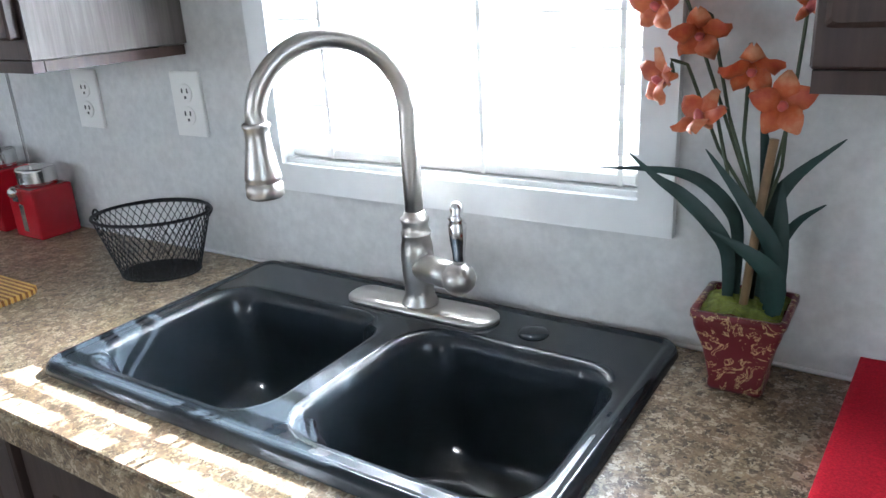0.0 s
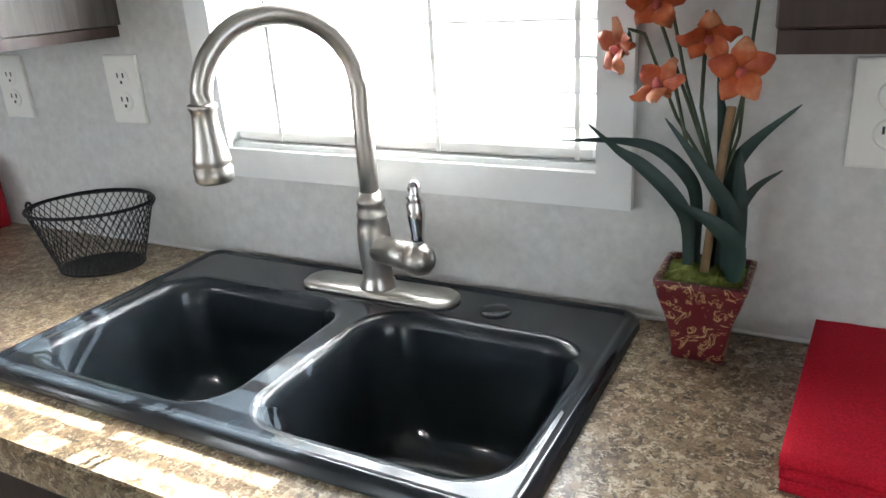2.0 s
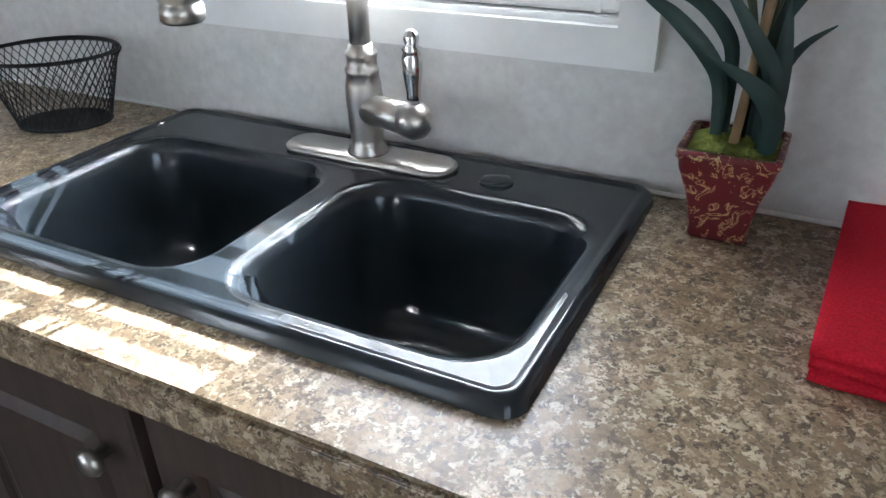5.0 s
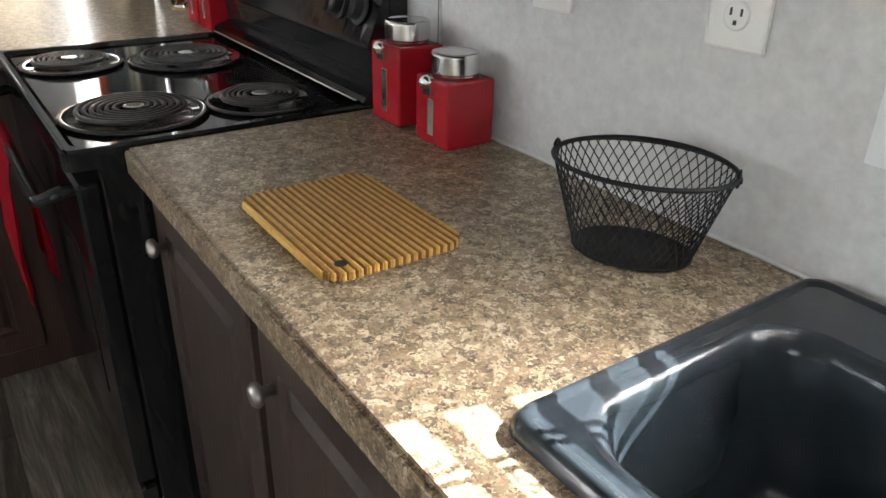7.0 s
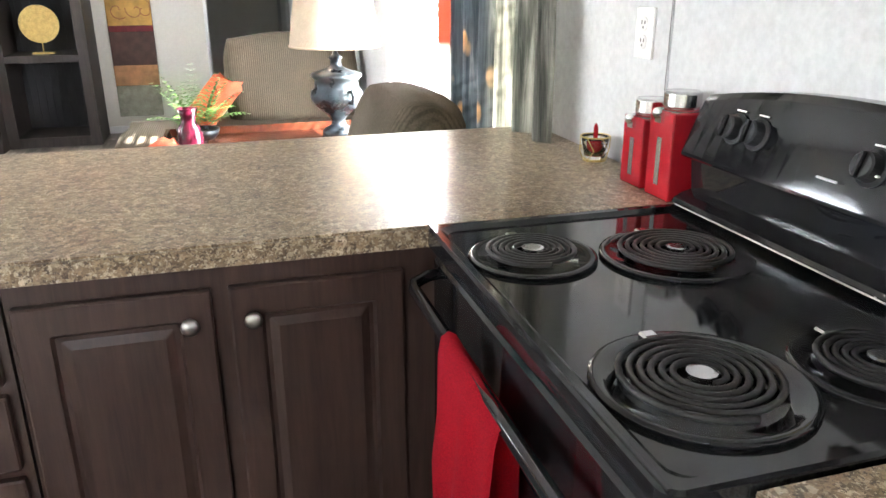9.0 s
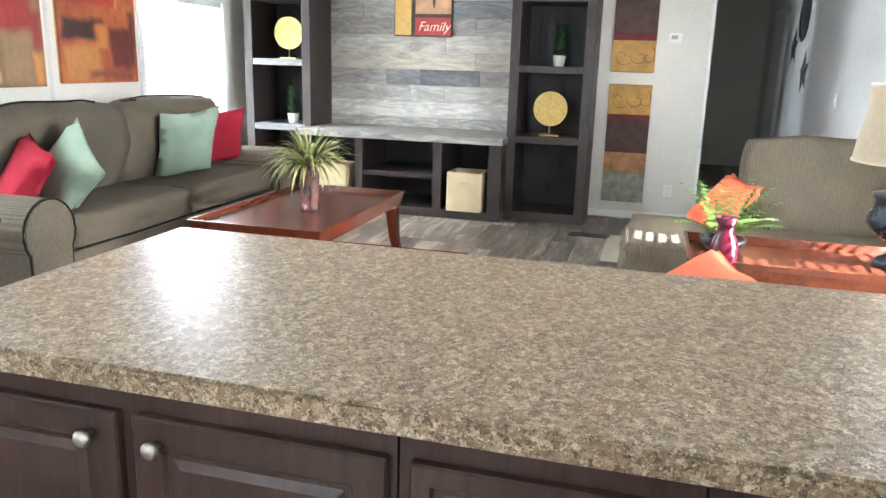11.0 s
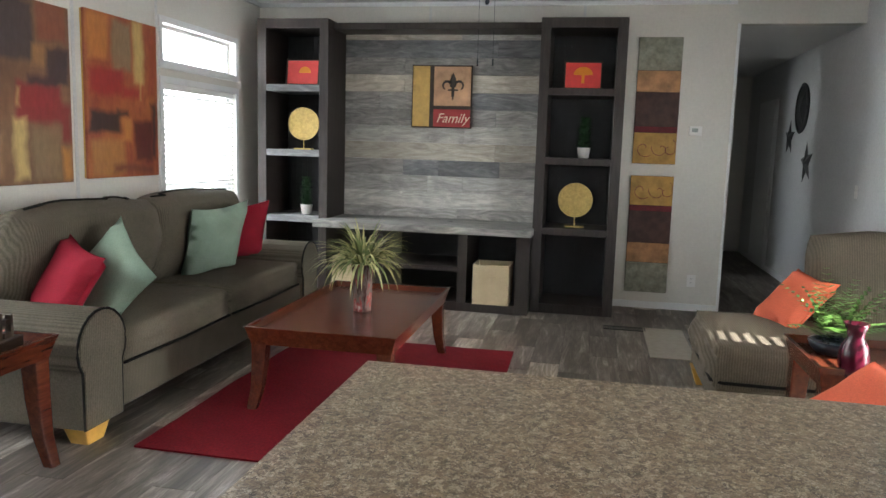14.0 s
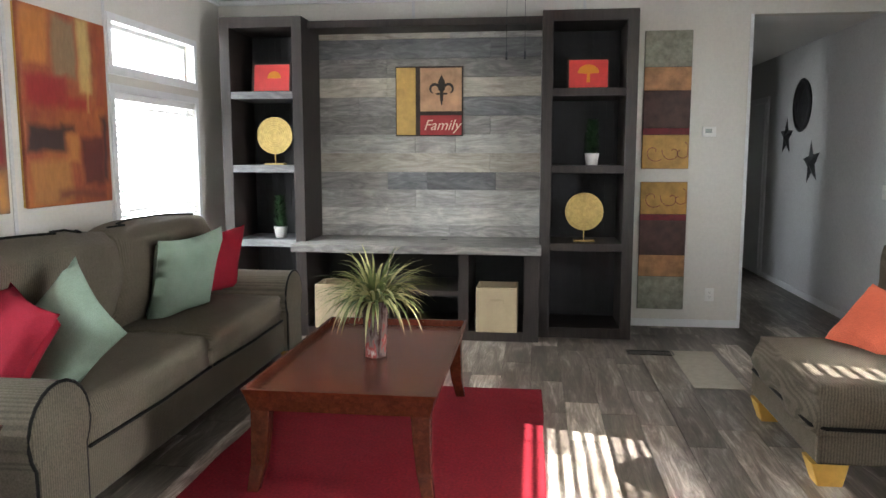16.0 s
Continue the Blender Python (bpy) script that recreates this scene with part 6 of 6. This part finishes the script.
def armchair(x, y, label, rz, w, d, backs, b0, top=0.72):
    """An armless upholstered seat facing local -y, w wide and d deep."""
    a = thing("armchair", label, "armchair", (x, y, 0), rz, "armchairs")
    part("base", box(-w / 2 + 0.02, w / 2 - 0.02, -d / 2 + 0.05, d / 2, 0.115, 0.30, 0.03, 3), SOFA2, a)
    c = part("seat_cushion", moved(cushion(w + 0.05, d - 0.12, 0.24, 0.11, 2.0, 14), Matrix.Translation((0, -0.06, 0.375))), SOFA2, a, "thick seat cushion", True)
    part("piping", tube([(w / 2 + 0.015, d / 2 - 0.15, 0.30), (w / 2 + 0.012, -d / 2 + 0.05, 0.30), (w / 2 - 0.04, -d / 2 + 0.005, 0.298), (0, -d / 2 - 0.006, 0.296), (-w / 2 + 0.04, -d / 2 + 0.005, 0.298), (-w / 2 - 0.012, -d / 2 + 0.05, 0.30), (-w / 2 - 0.015, d / 2 - 0.15, 0.30)], 0.009, 6), PIPING, c, "", True)
    part("back_frame", box(b0 + 0.03, w / 2 - 0.05, d / 2 - 0.12, d / 2 + 0.04, 0.115, top + 0.06, 0.04, 3), SOFA2, a)
    bw = (w / 2 - b0) / backs
    for i in range(backs):
        part("back_cushion", moved(cushion(bw + 0.06, 0.34, 0.64, 0.42, 6.0 + i), pose(b0 + bw * (i + 0.5), d / 2 - 0.16, top, -15, 0, 0)), SOFA2, a, "loose pillow back", True)
    for sx in (-1, 1):
        for yy in (-d / 2 + 0.13, d / 2 - 0.1):
            part("foot", loops([rrect(sx * (w / 2 - 0.10) - 0.055, sx * (w / 2 - 0.10) + 0.055, yy - 0.05, yy + 0.05, 0.008, 0.0055, 2), rrect(sx * (w / 2 - 0.09) - 0.08, sx * (w / 2 - 0.09) + 0.08, yy - 0.07, yy + 0.07, 0.008, 0.115, 2)], None, True, True), YELLOW, a, "yellow painted block foot")


armchair(-5.98, -0.17, "brown tweed armless loveseat with striped sunlight on its seat", 90, 1.5, 1.06, 1, -0.10)
armchair(-3.93, -0.19, "brown tweed armchair beside the peninsula", 0, 0.70, 1.34, 1, -0.35, 0.66)
pillow(-6.20, -0.38, 0.62, 0.37, ORANGE, "coral orange throw pillow leaning on the loveseat back", 48, 4, 20, 5)
pillow(-4.16, -0.62, 0.60, 0.42, ORANGE, "coral orange throw pillow on the armchair seat", 25, 8, 28, 6)


def fern():
    t = thing("potted_fern", "bright green fern in a low dark bowl on the end table", "potted plant", (-5.19, -0.455, 0.566))
    part("bowl", lathe([(0.07, 0), (0.10, 0.03), (0.11, 0.06), (0.1, 0.06), (0.09, 0.045)], 22), BRONZE, t, "", True)
    rnd = random.Random(8)
    for i in range(26):
        a = rnd.uniform(0, 2 * math.pi)
        lean = rnd.uniform(0.2, 1.1)
        d = Vector((lean * math.cos(a), lean * math.sin(a), 1)).normalized()
        p = Vector((0.03 * math.cos(a), 0.03 * math.sin(a), 0.05))
        L = rnd.uniform(0.26, 0.40)
        bm = bmesh.new()
        for k in range(12):
            q = k / 12
            side = d.cross(Vector((0, 0, 1))).normalized()
            if q > 0.15:
                for s in (-1, 1):
                    blade(p, side * s + d * 0.5, 0.075 * (1 - q) + 0.016, 0.017, 0.5, bm, 2)
            p = p + d * (L / 12)
            d = (d + Vector((0, 0, -0.09))).normalized()
        part("frond", bm, FERN, t)


fern()
v = thing("bud_vase", "glossy burgundy hourglass vase on the end table", "vase", (-4.82, -0.485, 0.566))
part("body", lathe([(0.045, 0), (0.055, 0.03), (0.062, 0.08), (0.052, 0.13), (0.032, 0.165), (0.036, 0.19), (0.05, 0.225), (0.044, 0.225), (0.03, 0.19)], 24), BURG, v, "", True)


def curtain():
    c = thing("window_curtain", "tree-print curtain panel drawn to the side of the window", "curtain")
    n = 60
    rows = []
    for z in (2.42, 1.8, 1.1, 0.4, 0.03):
        row = []
        for i in range(n + 1):
            q = i / n
            x = -4.18 + 1.16 * q
            row.append((x, N - 0.085 + 0.028 * math.sin(q * 44 + 0.4 * math.sin(z * 2)), z))
        rows.append(row)
    bm = bmesh.new()
    vs = [[bm.verts.new(p) for p in r] for r in rows]
    for a, b in zip(vs, vs[1:]):
        for i in range(n):
            bm.faces.new((a[i], a[i + 1], b[i + 1], b[i]))
    bmesh.ops.solidify(bm, geom=bm.faces[:], thickness=0.003)
    part("panel", bm, CURTAIN, c, "", True)
    part("rod", tube([(-5.6, N - 0.085, 2.43), (-2.95, N - 0.085, 2.43)], 0.012, 10), BLACKM, c, "black curtain rod")


curtain()


def ceiling_fan():
    f = thing("ceiling_fan", "dark bronze ceiling fan with two pull chains", "ceiling fan", (-5.95, -2.25, 0))
    part("downrod", tube([(0, 0, 2.60), (0, 0, H)], 0.014, 10), BRONZE, f)
    part("motor", lathe([(0.05, 2.52), (0.11, 2.54), (0.13, 2.57), (0.13, 2.62), (0.10, 2.66), (0.03, 2.68)], 28), BRONZE, f, "", True)
    part("light_cap", lathe([(0.006, 2.285), (0.014, 2.30), (0.012, 2.312), (0.05, 2.33), (0.055, 2.34), (0.02, 2.36), (0.02, 2.52)], 20), BRONZE, f, "dark cap under the motor", True)
    for k in range(5):
        a = radians(72 * k + 20)
        bm = box(0.14, 0.62, -0.06, 0.06, 2.585, 2.593, 0.003)
        b = part("blade", bm, CHERRY, f, "reddish brown wooden blade")
        b.matrix_basis = pose(0, 0, 0, 0, 0, 72 * k + 20)
    for s in (-1, 1):
        ch = part("pull_chain", tube([(0.0, s * 0.045, 2.34), (0.0, s * 0.045, 1.98)], 0.0012, 5), BRONZE, f)
        part("pull_knob", tube([(0.0, s * 0.045, 1.98), (0.0, s * 0.045, 1.94)], 0.005, 8), BRONZE, ch)


ceiling_fan()


def dining_chair(x, y, rz):
    c = thing("dining_chair", "black painted metal dining chair beside the end table", "chair", (x, y, 0.0055), rz)
    part("seat", box(-0.2, 0.2, -0.2, 0.2, 0.44, 0.46, 0.008, 2), BLACKM, c)
    for sx in (-1, 1):
        part("leg", tube([(sx * 0.18, -0.18, 0.44), (sx * 0.2, -0.22, 0.0)], 0.012), BLACKM, c)
        part("back_post", tube([(sx * 0.18, 0.24, 0.0), (sx * 0.18, 0.19, 0.45), (sx * 0.17, 0.21, 0.66), (sx * 0.15, 0.25, 0.81)], 0.013), BLACKM, c)
    part("back_rail", tube([(-0.15, 0.25, 0.80), (0.0, 0.26, 0.825), (0.15, 0.25, 0.80)], 0.014), BLACKM, c)
    for k in (-0.08, 0.0, 0.08):
        part("spindle", tube([(k, 0.19, 0.46), (k * 0.6, 0.215, 0.66), (k, 0.253, 0.81)], 0.007), BLACKM, c)


dining_chair(-2.83, -3.73, 100)

# ---- hallway ----


def star(x, z, r, rz=0):
    s = thing("metal_star", "dark metal barn star hanging on the hallway wall", "wall decor", (x, N, z), 0, "wall stars")
    bm = bmesh.new()
    c = bm.verts.new((0, -0.035, 0))
    ring = []
    for i in range(10):
        a = radians(90 + 36 * i + rz)
        q = r if i % 2 == 0 else r * 0.42
        ring.append(bm.verts.new((q * math.cos(a), -0.003, q * math.sin(a))))
    for i in range(10):
        bm.faces.new((c, ring[i], ring[(i + 1) % 10]))
    bm.faces.new(ring)
    bmesh.ops.recalc_face_normals(bm, faces=bm.faces[:])
    part("star_body", bm, BLACKM, s)


star(-11.0, 1.68, 0.22)
star(-10.2, 1.40, 0.24, 8)
w = thing("metal_wall_disc", "round dark metal wall medallion in the hallway", "wall decor", (-10.55, N, 2.0))
part("ring", moved(lathe([(0.27, 0.0), (0.28, 0.012), (0.25, 0.02), (0.24, 0.004)], 36), pose(0, 0, 0, 90, 0, 0)), BLACKM, w)
part("star_body", moved(lathe([(0.20, 0.002), (0.1, 0.02), (0.01, 0.03)], 5), pose(0, 0, 0, 90, 0, 0)), BLACKM, w)
d = thing("door_1", "pale grey panel door standing open off the hallway", "door", kind="structure")
leaf = part("door_leaf", box(0, 0.82, -0.02, 0.02, 0.01, 2.18, 0.004), WHITE, d)
leaf.matrix_basis = pose(-11.08, -0.55, 0, 0, 0, -84)
part("door_handle", tube([(0.74, 0.02, 1.0), (0.74, 0.06, 1.0), (0.64, 0.06, 1.0)], 0.012), BRONZE, leaf)
part("door_frame", boxes([(-10.2, -10.13, -0.404, -0.39, 0, 2.27), (-11.17, -11.1, -0.404, -0.39, 0, 2.27), (-11.17, -10.13, -0.404, -0.388, 2.2, 2.27)]), WHITE, d)
d2 = thing("door_2", "pale grey closed door on the hallway wall", "door", kind="structure")
part("door_leaf", box(-12.6, -11.75, N - 0.03, N - 0.014, 0.01, 2.1, 0.003), WHITE, d2)
part("door_frame", boxes([(-11.74, -11.66, N - 0.02, N - 0.002, 0, 2.18), (-12.69, -12.61, N - 0.02, N - 0.002, 0, 2.18), (-12.69, -11.66, N - 0.022, N - 0.002, 2.11, 2.18)]), WHITE, d2)
ls = thing("light_switch", "white light switch on the hallway wall", "light switch", (-8.55, N, 1.18))
part("cover_plate", box(-0.036, 0.036, -0.006, 0, -0.057, 0.057, 0.003), PLASTIC, ls)
part("toggle", box(-0.006, 0.006, -0.016, -0.006, -0.012, 0.012, 0.002), PLASTIC, ls)

# ---- floor planks ----
floor = tagged(link("floor", box(-13.6, E + T, S - T, N + T, -0.05, 0.0), simple("floor_joint", (0.03, 0.026, 0.022), 0.7, bump=0)), "weathered grey-brown wood-look plank flooring", "floor", kind="structure")
PLANKS = {}
rnd = random.Random(21)
PWID = 0.2
rest = bmesh.new()
y = S
while y < N - 0.01:
    y1 = min(y + PWID, N)
    x = -8.9 - rnd.uniform(0, 1.2)
    while x < -0.2:
        L = rnd.choice((0.61, 0.92, 1.22, 1.22))
        a, b = max(x, -8.9), min(x + L, -0.2)
        if b - a > 0.02:
            k = (round(b - a, 2), round(y1 - y, 3))
            if k not in PLANKS:
                p = part("plank", box(-(b - a) / 2 + 0.0008, (b - a) / 2 - 0.0008, -(y1 - y) / 2 + 0.0008, (y1 - y) / 2 - 0.0008, 0.0, 0.005, 0.0008), FLOOR, floor)
                PLANKS[k] = p.data
            else:
                p = new("plank", PLANKS[k])
                p.parent = floor
            p.location = ((a + b) / 2, (y + y1) / 2, 0.0003)
        x += L
    box(-13.5, -8.9, y + 0.001, y1 - 0.001, 0.0, 0.005, bm=rest)
    box(-0.2, E, y + 0.001, y1 - 0.001, 0.0, 0.005, bm=rest)
    y += PWID
tagged(part("far_planks", rest, FLOOR, floor), kind="stuff")
